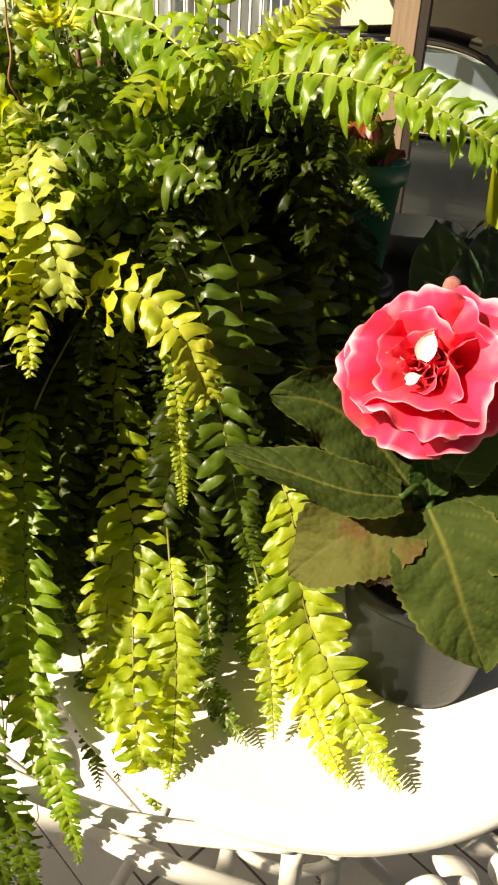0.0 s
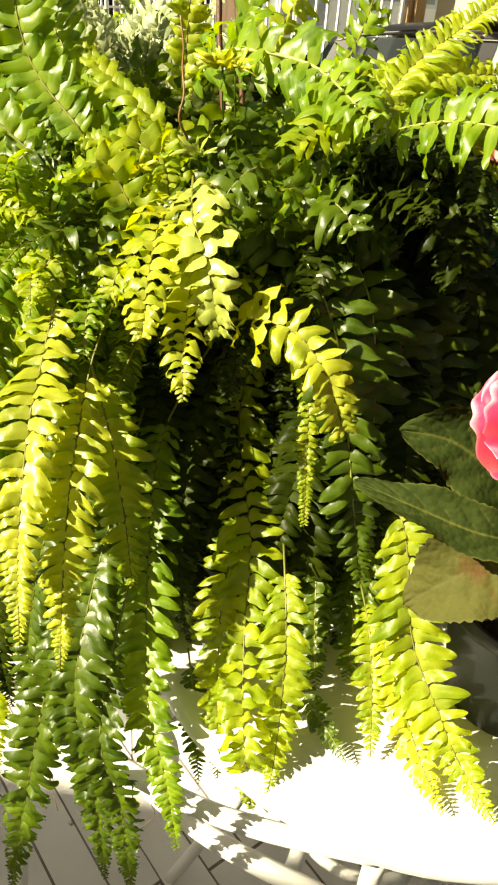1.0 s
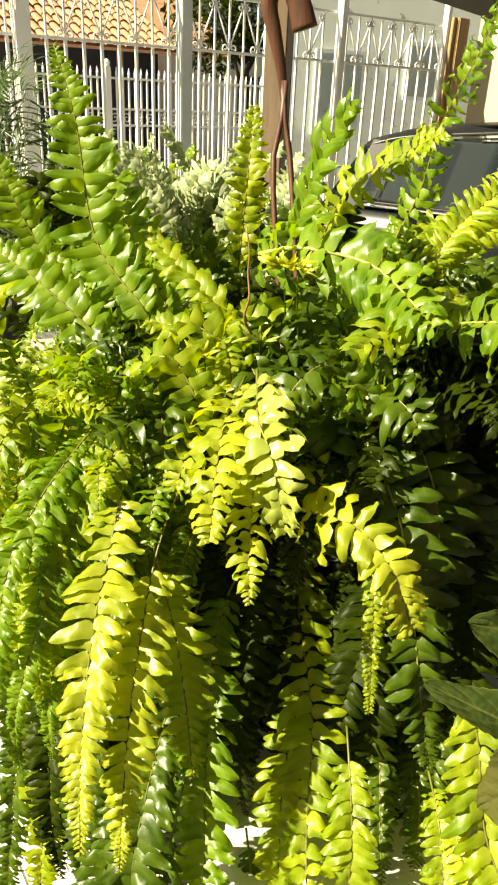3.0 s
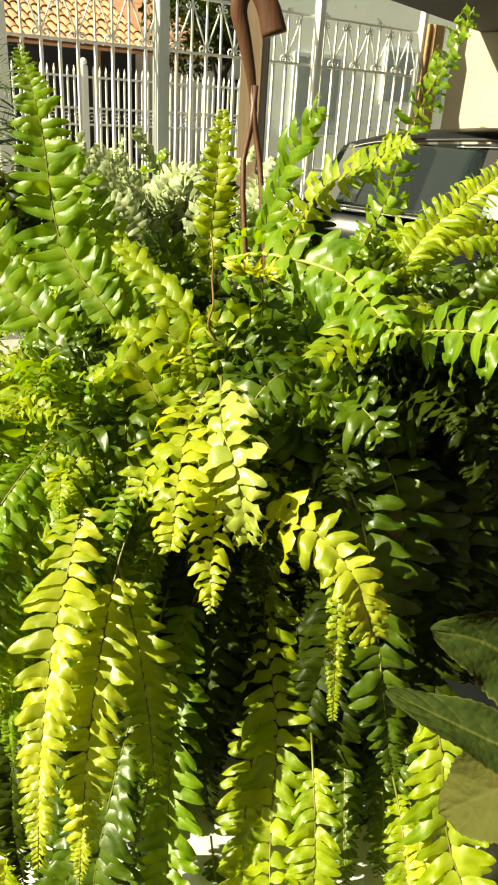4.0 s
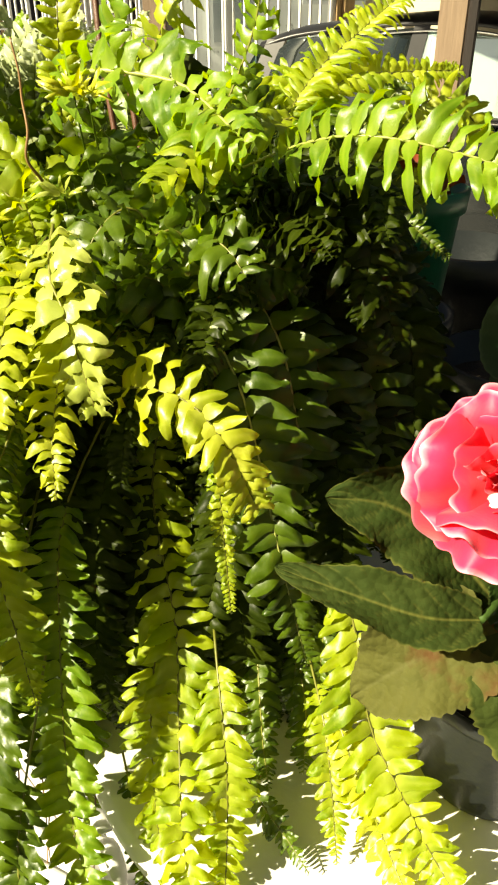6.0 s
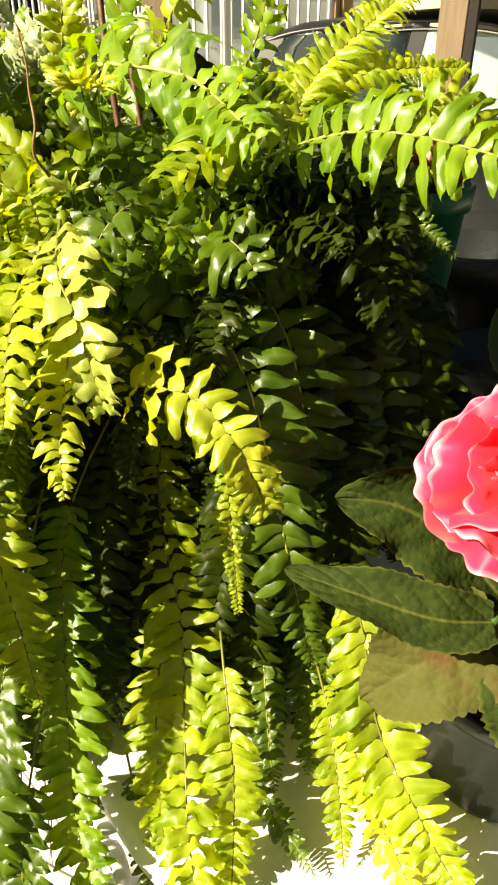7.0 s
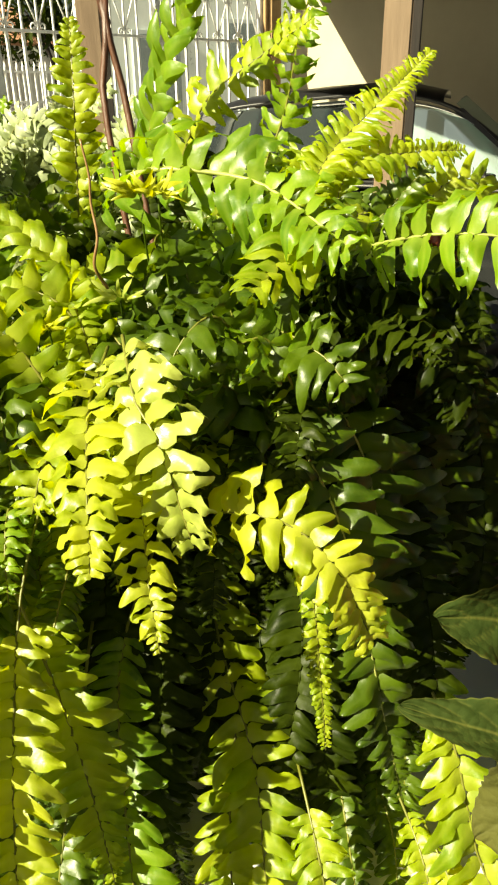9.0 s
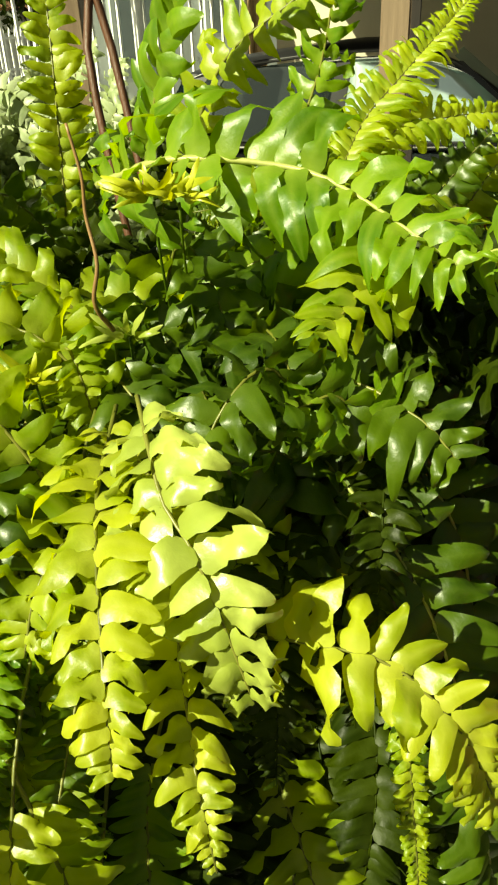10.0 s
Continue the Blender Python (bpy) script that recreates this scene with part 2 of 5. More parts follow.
tr = t.nodes.new("ShaderNodeBsdfTranslucent")
t.links.new(c, tr.inputs["Color"])
mx = t.nodes.new("ShaderNodeMixShader")
mx.inputs["Fac"].default_value = 0.16
t.links.new(p.outputs[0], mx.inputs[1])
t.links.new(tr.outputs[0], mx.inputs[2])
t.links.new(mx.outputs[0], out.inputs["Surface"])
PETAL = m


WHITE_PETAL = plain("cream petal", (0.74, 0.60, 0.58), (0.84, 0.74, 0.70), 60.0, 0.6, relief=0.1)

PINK_BUD = plain("pale pink bud", (0.22, 0.085, 0.075), (0.34, 0.16, 0.14), 90.0, 0.7, grain=500.0, relief=0.4)


# ---------------------------------------------------------------- builders
def mesh_of(name, verts, faces, mat, vein=None, smooth=True):
    me = bpy.data.meshes.new(name)
    me.from_pydata([tuple(v) for v in verts], [], [tuple(f) for f in faces])
    me.materials.append(mat)
    if smooth:
        me.polygons.foreach_set("use_smooth", [True] * len(me.polygons))
    if vein is not None:
        at = me.attributes.new("vein", "FLOAT", "POINT")
        at.data.foreach_set("value", np.asarray(vein, dtype=np.float32))
    me.update()
    return me


def part(name, bm, mat, parent=None, label="", smooth=False):
    """One bmesh, or one finished mesh, as one object under a thing or a part."""
    if isinstance(bm, bpy.types.Mesh):
        me = bm
    else:
        me = bpy.data.meshes.new(name)
        bmesh.ops.recalc_face_normals(bm, faces=bm.faces)
        bm.to_mesh(me)
        bm.free()
        me.materials.append(mat)
        if smooth:
            me.polygons.foreach_set("use_smooth", [True] * len(me.polygons))
    ob = new(name, me)
    if parent:
        ob.parent = parent
    return tagged(ob, label)


def thing(name, label, category, at=(0, 0, 0), turn=0.0, group="", kind=""):
    ob = new(name)
    ob.empty_display_size = 0.05
    ob.matrix_basis = pose(*at, 0, 0, turn)
    return tagged(ob, label, category, group, kind)


def box(sx, sy, sz, m=Matrix.Identity(4), bevel=0.0, bm=None):
    """A box with its foot at the origin of m, bevelled where asked."""
    own = bm is None
    b = bmesh.new()
    bmesh.ops.create_cube(b, size=1.0, matrix=Matrix.Translation((0, 0, sz / 2)) @ Matrix.Diagonal((sx, sy, sz, 1)))
    if bevel:
        bmesh.ops.bevel(b, geom=b.edges[:], offset=bevel, segments=2, affect="EDGES")
    b.transform(m)
    if own:
        return b
    me = bpy.data.meshes.new("tmp")
    b.to_mesh(me)
    b.free()
    bm.from_mesh(me)
    bpy.data.meshes.remove(me)
    return bm


def lathe(profile, n=48, m=Matrix.Identity(4)):
    """A surface of revolution round z from (radius, height) pairs."""
    b = bmesh.new()
    rings = []
    for r, z in profile:
        rings.append([b.verts.new(m @ Vector((r * math.cos(2 * math.pi * k / n), r * math.sin(2 * math.pi * k / n), z))) for k in range(n)])
    for lo, hi in zip(rings, rings[1:]):
        for k in range(n):
            b.faces.new((lo[k], lo[(k + 1) % n], hi[(k + 1) % n], hi[k]))
    b.faces.new(rings[0][::-1])
    b.faces.new(rings[-1])
    return b


def smooth_line(points, n):
    """Even samples of a Catmull-Rom line through the points."""
    p = np.array(points, float)
    if len(p) == 2:
        p = np.array([p[0], (p[0] + p[1]) / 2, p[1]])
    p = np.vstack([2 * p[0] - p[1], p, 2 * p[-1] - p[-2]])
    out = []
    for i in range(1, len(p) - 2):
        for u in np.linspace(0, 1, 24, endpoint=False):
            a, b_, c_, d = p[i - 1:i + 3]
            out.append(0.5 * (2 * b_ + (c_ - a) * u + (2 * a - 5 * b_ + 4 * c_ - d) * u * u + (3 * b_ - a - 3 * c_ + d) * u ** 3))
    out.append(p[-2])
    out = np.array(out)
    s = np.r_[0, np.cumsum(np.linalg.norm(np.diff(out, axis=0), axis=1))]
    at = np.linspace(0, s[-1], n)
    return np.stack([np.interp(at, s, out[:, k]) for k in range(3)], 1), s[-1]


def tube(points, r0, r1=None, n=16, sides=7, flat=1.0):
    """Verts and faces of a tapered tube along a line."""
    r1 = r0 if r1 is None else r1
    line, _ = smooth_line(points, n)
    tang = np.gradient(line, axis=0)
    tang /= np.linalg.norm(tang, axis=1)[:, None] + 1e-9
    ref = np.array((0.3, 0.2, 1.0)) if abs(tang[:, 2]).mean() < 0.8 else np.array((1.0, 0.2, 0.1))
    verts, faces = [], []
    for k, (c, d) in enumerate(zip(line, tang)):
        a = np.cross(d, ref)
        a /= np.linalg.norm(a)
        b = np.cross(d, a)
        r = r0 + (r1 - r0) * k / (n - 1)
        for j in range(sides):
            w = 2 * math.pi * j / sides
            verts.append(c + r * (math.cos(w) * a + flat * math.sin(w) * b))
    for k in range(n - 1):
        for j in range(sides):
            j2 = (j + 1) % sides
            faces.append((k * sides + j, k * sides + j2, (k + 1) * sides + j2, (k + 1) * sides + j))
    faces.append(tuple(range(sides))[::-1])
    faces.append(tuple((n - 1) * sides + j for j in range(sides)))
    return verts, faces


def rod(name, points, r0, mat, parent, r1=None, n=16, sides=8, flat=1.0, label=""):
    return part(name, mesh_of(name, *tube(points, r0, r1, n, sides, flat), mat), mat, parent, label)


def unit(v):
    v = np.array(v, float)
    return v / (np.linalg.norm(v) + 1e-12)


LEAF_U = np.array((0.0, 0.05, 0.12, 0.22, 0.34, 0.47, 0.60, 0.72, 0.83, 0.92, 0.98, 1.0))
NU, NV = len(LEAF_U), 5
GU, GV = np.meshgrid(LEAF_U, np.array((-1.0, -0.5, 0.0, 0.5, 1.0)), indexing="ij")
LEAF_FACES = [(i * NV + j, i * NV + j + 1, (i + 1) * NV + j + 1, (i + 1) * NV + j) for i in range(NU - 1) for j in range(NV - 1)]
LEAF_WIDTH = (1 - GU ** 4.0) ** 0.55 * (1 - 0.22 * GU) * (0.35 + 0.65 * np.minimum(1.0, GU / 0.10) ** 0.6) + 0.24 * (GV > 0) * np.exp(-((GU - 0.07) / 0.09) ** 2)
LEAF_VEIN = np.maximum((np.abs(GV) < 0.1) * 0.34 * (1 - 0.5 * GU), 0.55 * np.exp(-(GU / 0.24) ** 2) * (1 - 0.45 * np.abs(GV)) + 0.10 * (np.abs(GV) > 0.9)).ravel()


def leaflet(rng, base, along, across, up, size, width, falcate, droop, fold, wave, twist, curl=0.10):
    """The points of one leaflet: a blunt strap with an ear at its base, a shallow midrib and frilled margins."""
    ph = rng.uniform(0, 6.28)
    fr = rng.uniform(8.0, 12.0)
    turn = twist * (0.55 + 0.9 * GU)
    half = 0.5 * width * LEAF_WIDTH
    lift = (fold * (0.34 * np.abs(GV) - 0.66 * GV ** 2) * half
            + wave * width * np.abs(GV) ** 1.4 * (0.9 * np.sin(fr * GU + ph + 1.3 * np.sign(GV)) + 0.4 * np.sin(1.9 * fr * GU + 2 * ph + GV)) * np.minimum(1.0, GU * 4)
            + 0.45 * wave * size * GU * np.sin(4.6 * GU + 2 * ph))
    wide, high = GV * half, lift * (GU > 0.02)
    ct, st = np.cos(turn), np.sin(turn)
    out = (base + (size * GU)[..., None] * along + (falcate * size * GU ** 2 + wide * ct - high * st)[..., None] * across + (wide * st + high * ct)[..., None] * up)
    out += (size * (curl + 0.45 * droop) * (np.sin(2.5 * GU) - 0.55 * GU ** 3))[..., None] * up
    out[..., 2] -= 0.6 * droop * size * GU ** 2
    return out.reshape(-1, 3)


FROND = 0
POOL = None
FRONT = (0.0, -1.0, 0.35)


def frond(plant, points, width, mat=None, face=None, bare=0.12, seed=None, wave=0.16, twist=0.36, droop=0.22, dense=0.37, loose=False, label="", stem=None, plump=1.0, tip=0.1, lean=0.2, fold=0.9, thick=0.0011, curl=None):
    """One fern frond along a line, with its stem; its leaflets are joined, or pieces of their own where it is loose."""
    global FROND
    FROND += 1
    rng = np.random.default_rng(seed if seed is not None else 1000 + FROND)
    mat = mat or FERN
    curl = curl if curl is not None else (0.09 if face is FRONT else 0.12)
    if face is FRONT:
        wave, twist, droop, fold = 1.2 * wave, 1.0 * twist, 0.8 * droop, 0.7 * fold
    n = 60
    line, length = smooth_line(points, n)
    tang = np.gradient(line, axis=0)
    tang /= np.linalg.norm(tang, axis=1)[:, None] + 1e-9
    half = width / 2
    if face is None:
        mid = line[n // 2] - CROWN
        face = unit((mid[0], mid[1], 0)) * 1.0 + np.array((0, -0.25, 0.55))
    face = unit(face)
    stem = stem or (FERN_DEEP_SHADE if mat == FERN_DEEP_SHADE else STEM)
    ob = None
    if POOL is None:
        ob = part("frond", mesh_of("frond", *tube(points, thick, 0.0004, 18, 5), stem), None, plant, label)
    verts, faces = [], []
    s = bare
    side = 1
    veins = []
    while s < 0.995:
        f = min(1.0, 0.62 + (s - bare) * 2.4) * (1 - (1 - tip) * max(0.0, (s - 0.42) / 0.58) ** 1.9)
        step = max(dense * half * f, 0.0035) / length
        k = min(n - 1, int(s * (n - 1)))
        t_ = tang[k]
        b = unit(np.cross(t_, face) + 1e-6)
        up = unit(np.cross(b, t_))
        for sd in (-1, 1):
            ss = min(0.999, s + (0.5 * step if sd > 0 else 0) + rng.uniform(-0.1, 0.1) * step)
            x = ss * (n - 1)
            k0 = min(n - 2, int(x))
            at = line[k0] + (x - k0) * (line[k0 + 1] - line[k0])
            al = lean + rng.uniform(-0.14, 0.14) + 0.35 * max(0, s - 0.6)
            along = unit(sd * b * math.cos(al) + t_ * math.sin(al) + up * rng.uniform(-0.12, 0.16))
            across = unit(t_ - along * np.dot(t_, along))
            nrm = unit(np.cross(along, across)) * (1 if np.dot(np.cross(along, across), up) > 0 else -1)
            size = half * f * rng.uniform(0.86, 1.12)
            pts = leaflet(rng, at, along, across, nrm, size, min(0.40 * size, 1.12 * step * length) * plump * rng.uniform(0.9, 1.12),
                          rng.uniform(-0.05, 0.32), droop * rng.uniform(-0.6, 2.0), fold * rng.uniform(0.2, 1.2), wave * rng.uniform(0.4, 1.6), twist * rng.uniform(-0.5, 1.7), curl)
            if loose:
                part("leaflet", mesh_of("leaflet", pts, LEAF_FACES, mat, LEAF_VEIN), None, ob)
            else:
                o = len(verts) * NU * NV
                verts.append(pts)
                faces.extend([(p0 + o, p1 + o, p2 + o, p3 + o) for p0, p1, p2, p3 in LEAF_FACES])
                veins.append(LEAF_VEIN)
        s += step
    if POOL is not None:
        sv, sf = tube(points, thick, 0.0004, 18, 5)
        POOL.append((np.array(sv), sf, stem, np.zeros(len(sv))))
        POOL.append((np.concatenate(verts), faces, mat, np.concatenate(veins)))
    elif verts:
        part("blade", mesh_of("blade", np.concatenate(verts), faces, mat, np.concatenate(veins)), None, ob)
    return ob


def pour(name, plant, label):
    """The pooled fronds as one mesh."""
    global POOL
    mats = list({m.name: m for _, _, m, _ in POOL}.values())
    faces, where, o = [], [], 0
    for v, f, m, _ in POOL:
        faces.extend([tuple(k + o for k in face) for face in f])
        where.extend([mats.index(m)] * len(f))
        o += len(v)
    me = mesh_of(name, np.concatenate([v for v, _, _, _ in POOL]), faces, mats[0], np.concatenate([a for _, _, _, a in POOL]))
    for m in mats[1:]:
        me.materials.append(m)
    me.polygons.foreach_set("material_index", where)
    POOL = None
    return tagged(part(name, me, None, plant), label, "", "", "stuff")


CROWN = np.array((-0.12, 0.66, 1.10))

# ---------------------------------------------------------------- ground, walls, roof
ground = part("ground", box(120, 120, 0.3, Matrix.Translation((0, 20, -0.312))), CONCRETE)
tagged(ground, "pale grey concrete street and yard", "ground", kind="structure")

bed = part("paving", box(3.24, 5.2, 0.02, pose(-0.1, 1.15, -0.012, 0, 0, 46)), JOINT)
tagged(bed, "worn grey paving strips with dirty open joints", "paving", kind="structure")

wall = part("wall_east", box(7.0, 0.16, 2.9, pose(0.42, 7.0, 0, 0, 0, -22) @ Matrix.Translation((3.5, 0.08, 0))), PLASTER)
tagged(wall, "cream plastered back wall of the carport", "wall", kind="structure")
wall = part("wall_south", box(9.0, 0.16, 2.6, pose(0.5, -3.2, 0)), WHITE_WALL)
tagged(wall, "white plastered house wall", "wall", kind="structure")

# Eaves out of view: edge set from the floor's shade, white to bounce light.
eave = part("eaves", box(14.0, 2.7, 0.14, pose(0, -1.0, 2.46) @ Matrix.Translation((0, -1.35, 0))), WHITE_WALL)
tagged(eave, "unseen house eaves, white to bounce light", "eaves", kind="structure")

roof = bmesh.new()
outline = [(-0.66, 4.08), (0.86, 7.5), (6.6, 4.9), (4.6, 0.5), (0.60, 2.72)]
low = [roof.verts.new((x, y, 2.03)) for x, y in outline]
high = [roof.verts.new((x, y, 2.2)) for x, y in outline]
roof.faces.new(low)
roof.faces.new(high)
for k in range(len(outline)):
    roof.faces.new((low[k], low[(k + 1) % len(outline)], high[(k + 1) % len(outline)], high[k]))
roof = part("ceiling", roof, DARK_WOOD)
tagged(roof, "very dark timber carport roof, seen from below", "carport roof", kind="structure")


# ---------------------------------------------------------------- white gate
G0, GA = Vector((-2.15, 4.38, 0)), 46.4
RAIL, TOP = 1.67, 1.98
gate = thing("gate", "white painted wrought iron driveway gate with scrolled top", "gate", G0, GA)


def scroll_line(cx, cz, r, turn0, turns, hand=1, n=22):
    return [(cx + hand * r * (1 - 0.75 * k / n) * math.cos(turn0 + hand * 0 + 2 * math.pi * turns * k / n), 0,
             cz + r * (1 - 0.75 * k / n) * math.sin(turn0 + 2 * math.pi * turns * k / n)) for k in range(n + 1)]


def picket(x):
    part("bar", box(0.016, 0.016, RAIL - 0.06, Matrix.Translation((x, 0, 0.06))), GATE_PAINT, gate)


k = 0
x = -1.0
while x < 3.45:
    if min(abs(x + 0.13), abs(x - 0.91), abs(x - 2.21)) > 0.06:
        picket(x)
        part("bar", box(0.011, 0.011, TOP - RAIL, Matrix.Translation((x, 0, RAIL))), GATE_PAINT, gate)
        if k % 2 == 0:
            for hand in (-1, 1):
                rod("brace", [(x, 0, RAIL + 0.03), (x + hand * 0.056, 0, RAIL + 0.16), (x + hand * 0.112, 0, RAIL + 0.29)], 0.0055, GATE_PAINT, gate, n=3, sides=5)
                rod("scroll", scroll_line(x + hand * 0.03, RAIL + 0.034, 0.026, -1.5, 1.1, hand), 0.005, GATE_PAINT, gate, n=16, sides=5)
                rod("scroll", scroll_line(x + hand * 0.082, RAIL + 0.272, 0.022, 1.5, -1.1, hand), 0.005, GATE_PAINT, gate, n=16, sides=5)
    k += 1
    x += 0.1135
for z in (0.06, 0.95, RAIL, TOP):
    part("rail", box(4.5, 0.02, 0.016, Matrix.Translation((1.2, 0, z))), GATE_PAINT, gate)
for x, w in ((-0.13, 0.085), (0.91, 0.08), (2.21, 0.06), (3.30, 0.05)):
    part("post", box(w, w, 2.6, Matrix.Translation((x, -0.03, 0)), 0.006), GREY_PAINT if x == 0.91 else GATE_PAINT, gate, "round edged steel gate post")
part("hinge", box(0.11, 0.05, 0.012, Matrix.Translation((-0.12, -0.08, 0.78)), 0.003), CAR_TRIM, gate)

frame_post = thing("corner_post", "weathered yellow timber post at the end of the gate", "post", (0.24, 6.83, 0), 46.4)
part("shaft", box(0.13, 0.13, 2.05, bevel=0.008), OLD_WOOD, frame_post)
part("batten", box(0.04, 0.03, 2.05, Matrix.Translation((-0.09, -0.03, 0)), 0.004), OLD_WOOD, frame_post)

# ---------------------------------------------------------------- carport posts
def timber_post(x, y, turn, w, label):
    post = thing("timber_post", label, "post", (x, y, 0), turn, group="carport posts")
    part("shaft", box(w, w, 2.03, bevel=0.006), PINE, post)
    # Dark strip added in place of shade on the post's unlit side.
    part("edge_board", box(0.028, w * 1.05, 2.03, Matrix.Translation((w / 2 + 0.014, 0, 0)), 0.003), DARK_WOOD, post, "dark strip for the post's shaded side")
    part("base_plate", box(w + 0.07, w + 0.05, 0.012, Matrix.Translation((0.01, 0, 0)), 0.002), CAR_TRIM, post)
    return post


timber_post(0.425, 2.675, -14, 0.086, "square bare pine carport post with a dark shade strip")
timber_post(-0.70, 3.75, 8, 0.10, "square bare pine carport post at the corner of the carport")
# ---------------------------------------------------------------- across the street
fence = thing("street_fence", "white painted spiked iron fence across the street", "fence", (-5.05, 10.4, 0), 46.4)
for k in range(60):
    x = -1.2 + 0.1 * k
    b = box(0.022, 0.022, 1.62, Matrix.Translation((x, 0, 0.05)))
    bmesh.ops.create_cone(b, cap_ends=True, segments=4, radius1=0.02, radius2=0.001, depth=0.08, matrix=Matrix.Translation((x, 0, 1.70)))
    part("picket", b, GATE_PAINT, fence)
    if k % 2 == 0:
        rod("scroll", scroll_line(x + 0.05, 1.06, 0.075, 0.3, 1.3, 1 if k % 4 else -1), 0.008, GATE_PAINT, fence, n=14, sides=4)
for z in (0.12, 0.95, 1.17, 1.58):
    part("rail", box(6.2, 0.03, 0.03, Matrix.Translation((1.8, 0, z))), GATE_PAINT, fence)
for x in (0.95, 4.1):
    post = box(0.09, 0.09, 1.75, Matrix.Translation((x, 0, 0)), 0.01)
    bmesh.ops.create_uvsphere(post, u_segments=10, v_segments=6, radius=0.05, matrix=Matrix.Translation((x, 0, 1.79)))
    part("post", post, GATE_PAINT, fence)

house = thing("neighbour_house", "low house with a terracotta tiled roof and shaded veranda", "house", (-6.6, 12.6, 0), 46.4)
# Back wall coloured dark to hold the veranda's shade.
part("wall", box(9.0, 0.2, 2.4, Matrix.Translation((1.2, 2.6, 0))), NAVY_SHADE_WALL, house)
part("veranda_floor", box(9.0, 2.4, 0.1, Matrix.Translation((1.2, 1.1, 0))), CONCRETE, house)
part("end_wall", box(3.4, 2.0, 2.35, Matrix.Translation((5.6, 1.2, 0))), WHITE_WALL, house, "white sunlit side wing")
for x, z, w, h in ((5.0, 0.9, 0.7, 0.9), (6.3, 0.9, 0.7, 0.9)):
    win = part("window", box(w, 0.06, h, Matrix.Translation((x, 0.19, z))), DARK_WOOD, house)
    part("pane", box(w - 0.12, 0.02, h - 0.12, Matrix.Translation((x, 0.15, z + 0.06))), PANE, win)
for x in (-1.6, 0.2, 2.0):
    part("veranda_post", box(0.1, 0.1, 2.1, Matrix.Translation((x, 0.15, 0.0)), 0.01), OLD_WOOD, house)
slope = Matrix.Translation((0, -0.3, 2.12)) @ Matrix.Rotation(radians(24), 4, "X")
roof = part("roof", box(8.0, 4.2, 0.05, slope @ Matrix.Translation((0.6, 2.1, -0.06))), ROOF_TILE, house)
tile_v, tile_f = [], []
for j in range(6):
    w = math.pi * j / 5
    for y_ in (0.0, 0.42):
        r = 0.085 if y_ == 0 else 0.068
        tile_v.append((r * math.cos(w), y_, r * math.sin(w) * 0.7))
for j in range(5):
    tile_f.append((2 * j, 2 * j + 1, 2 * j + 3, 2 * j + 2))
tile_mesh = mesh_of("roof_tile", tile_v, tile_f, ROOF_TILE)
rng = np.random.default_rng(4)
for i in range(28):
    for j in range(10):
        t_ob = new("roof_tile", tile_mesh)
        t_ob.parent = roof
        t_ob.matrix_basis = slope @ Matrix.Translation((-2.2 + 0.19 * i, 0.36 * j + rng.uniform(-0.015, 0.015), 0.012 + rng.uniform(0, 0.012))) @ Matrix.Rotation(radians(-2.0), 4, "X")

shed = thing("street_building", "pale green walled building with a large window behind the gate", "building", (-1.9, 13.4, 0), 30)
part("wall", box(7.0, 0.2, 3.6, Matrix.Translation((2.9, 0.1, 0))), MINT_WALL, shed)
for x, z, w, h in ((0.7, 0.9, 0.9, 1.3), (2.6, 1.5, 1.3, 0.9), (4.6, 0.2, 1.0, 2.0)):
    win = part("window", box(w, 0.06, h, Matrix.Translation((x, -0.03, z))), GREY_PAINT, shed)
    part("pane", box(w - 0.12, 0.03, h - 0.12, Matrix.Translation((x, -0.06, z + 0.06))), PANE, win)


def blob_tree(name, at, height, spread, seed, label, mat):
    tree = thing(name, label, "tree", at)
    rng = np.random.default_rng(seed)
    part("trunk", mesh_of("trunk", *tube([(0, 0, 0), (0.05, 0.02, height * 0.4), (0, 0.05, height * 0.8)], 0.11, 0.04, 10, 8), DARK_WOOD), None, tree)
    for k in range(7):
        w = rng.uniform(0, 6.28)
        tipp = (math.cos(w) * spread * 0.7, math.sin(w) * spread * 0.7, height * rng.uniform(0.7, 1.0))
        rod("limb", [(0, 0, height * rng.uniform(0.35, 0.6)), (tipp[0] * 0.5, tipp[1] * 0.5, height * 0.7), tipp], 0.035, DARK_WOOD, tree, 0.008, 8, 6)
    vs, fs = [], []
    for k in range(2600):
        c0 = rng.normal(size=3)
        c0 = c0 / np.linalg.norm(c0) * rng.uniform(0.45, 1.0) ** 0.5
        c0 = c0 * np.array((spread, spread, height * 0.32)) * (0.8 + 0.25 * math.sin(5 * c0[0] + 3 * c0[2]))
        c0[2] += height * 0.78
        d1, d2 = unit(rng.normal(size=3)), unit(rng.normal(size=3))
        o = len(vs)
        l = rng.uniform(0.07, 0.13)
        vs += [c0 - d1 * l, c0 + d2 * l * 0.4, c0 + d1 * l, c0 - d2 * l * 0.4]
        fs.append((o, o + 1, o + 2, o + 3))
    part("crown", mesh_of("crown", vs, fs, mat), None, tree)
    return tree


blob_tree("street_tree", (-3.2, 15.0, 0), 3.6, 1.5, 3, "leafy green tree behind the street fence", FERN_DEEP_SHADE)
blob_tree("street_tree", (-6.2, 19.0, 0), 5.2, 2.2, 5, "tall leafy green tree behind the tiled house", FERN_DEEP_SHADE)

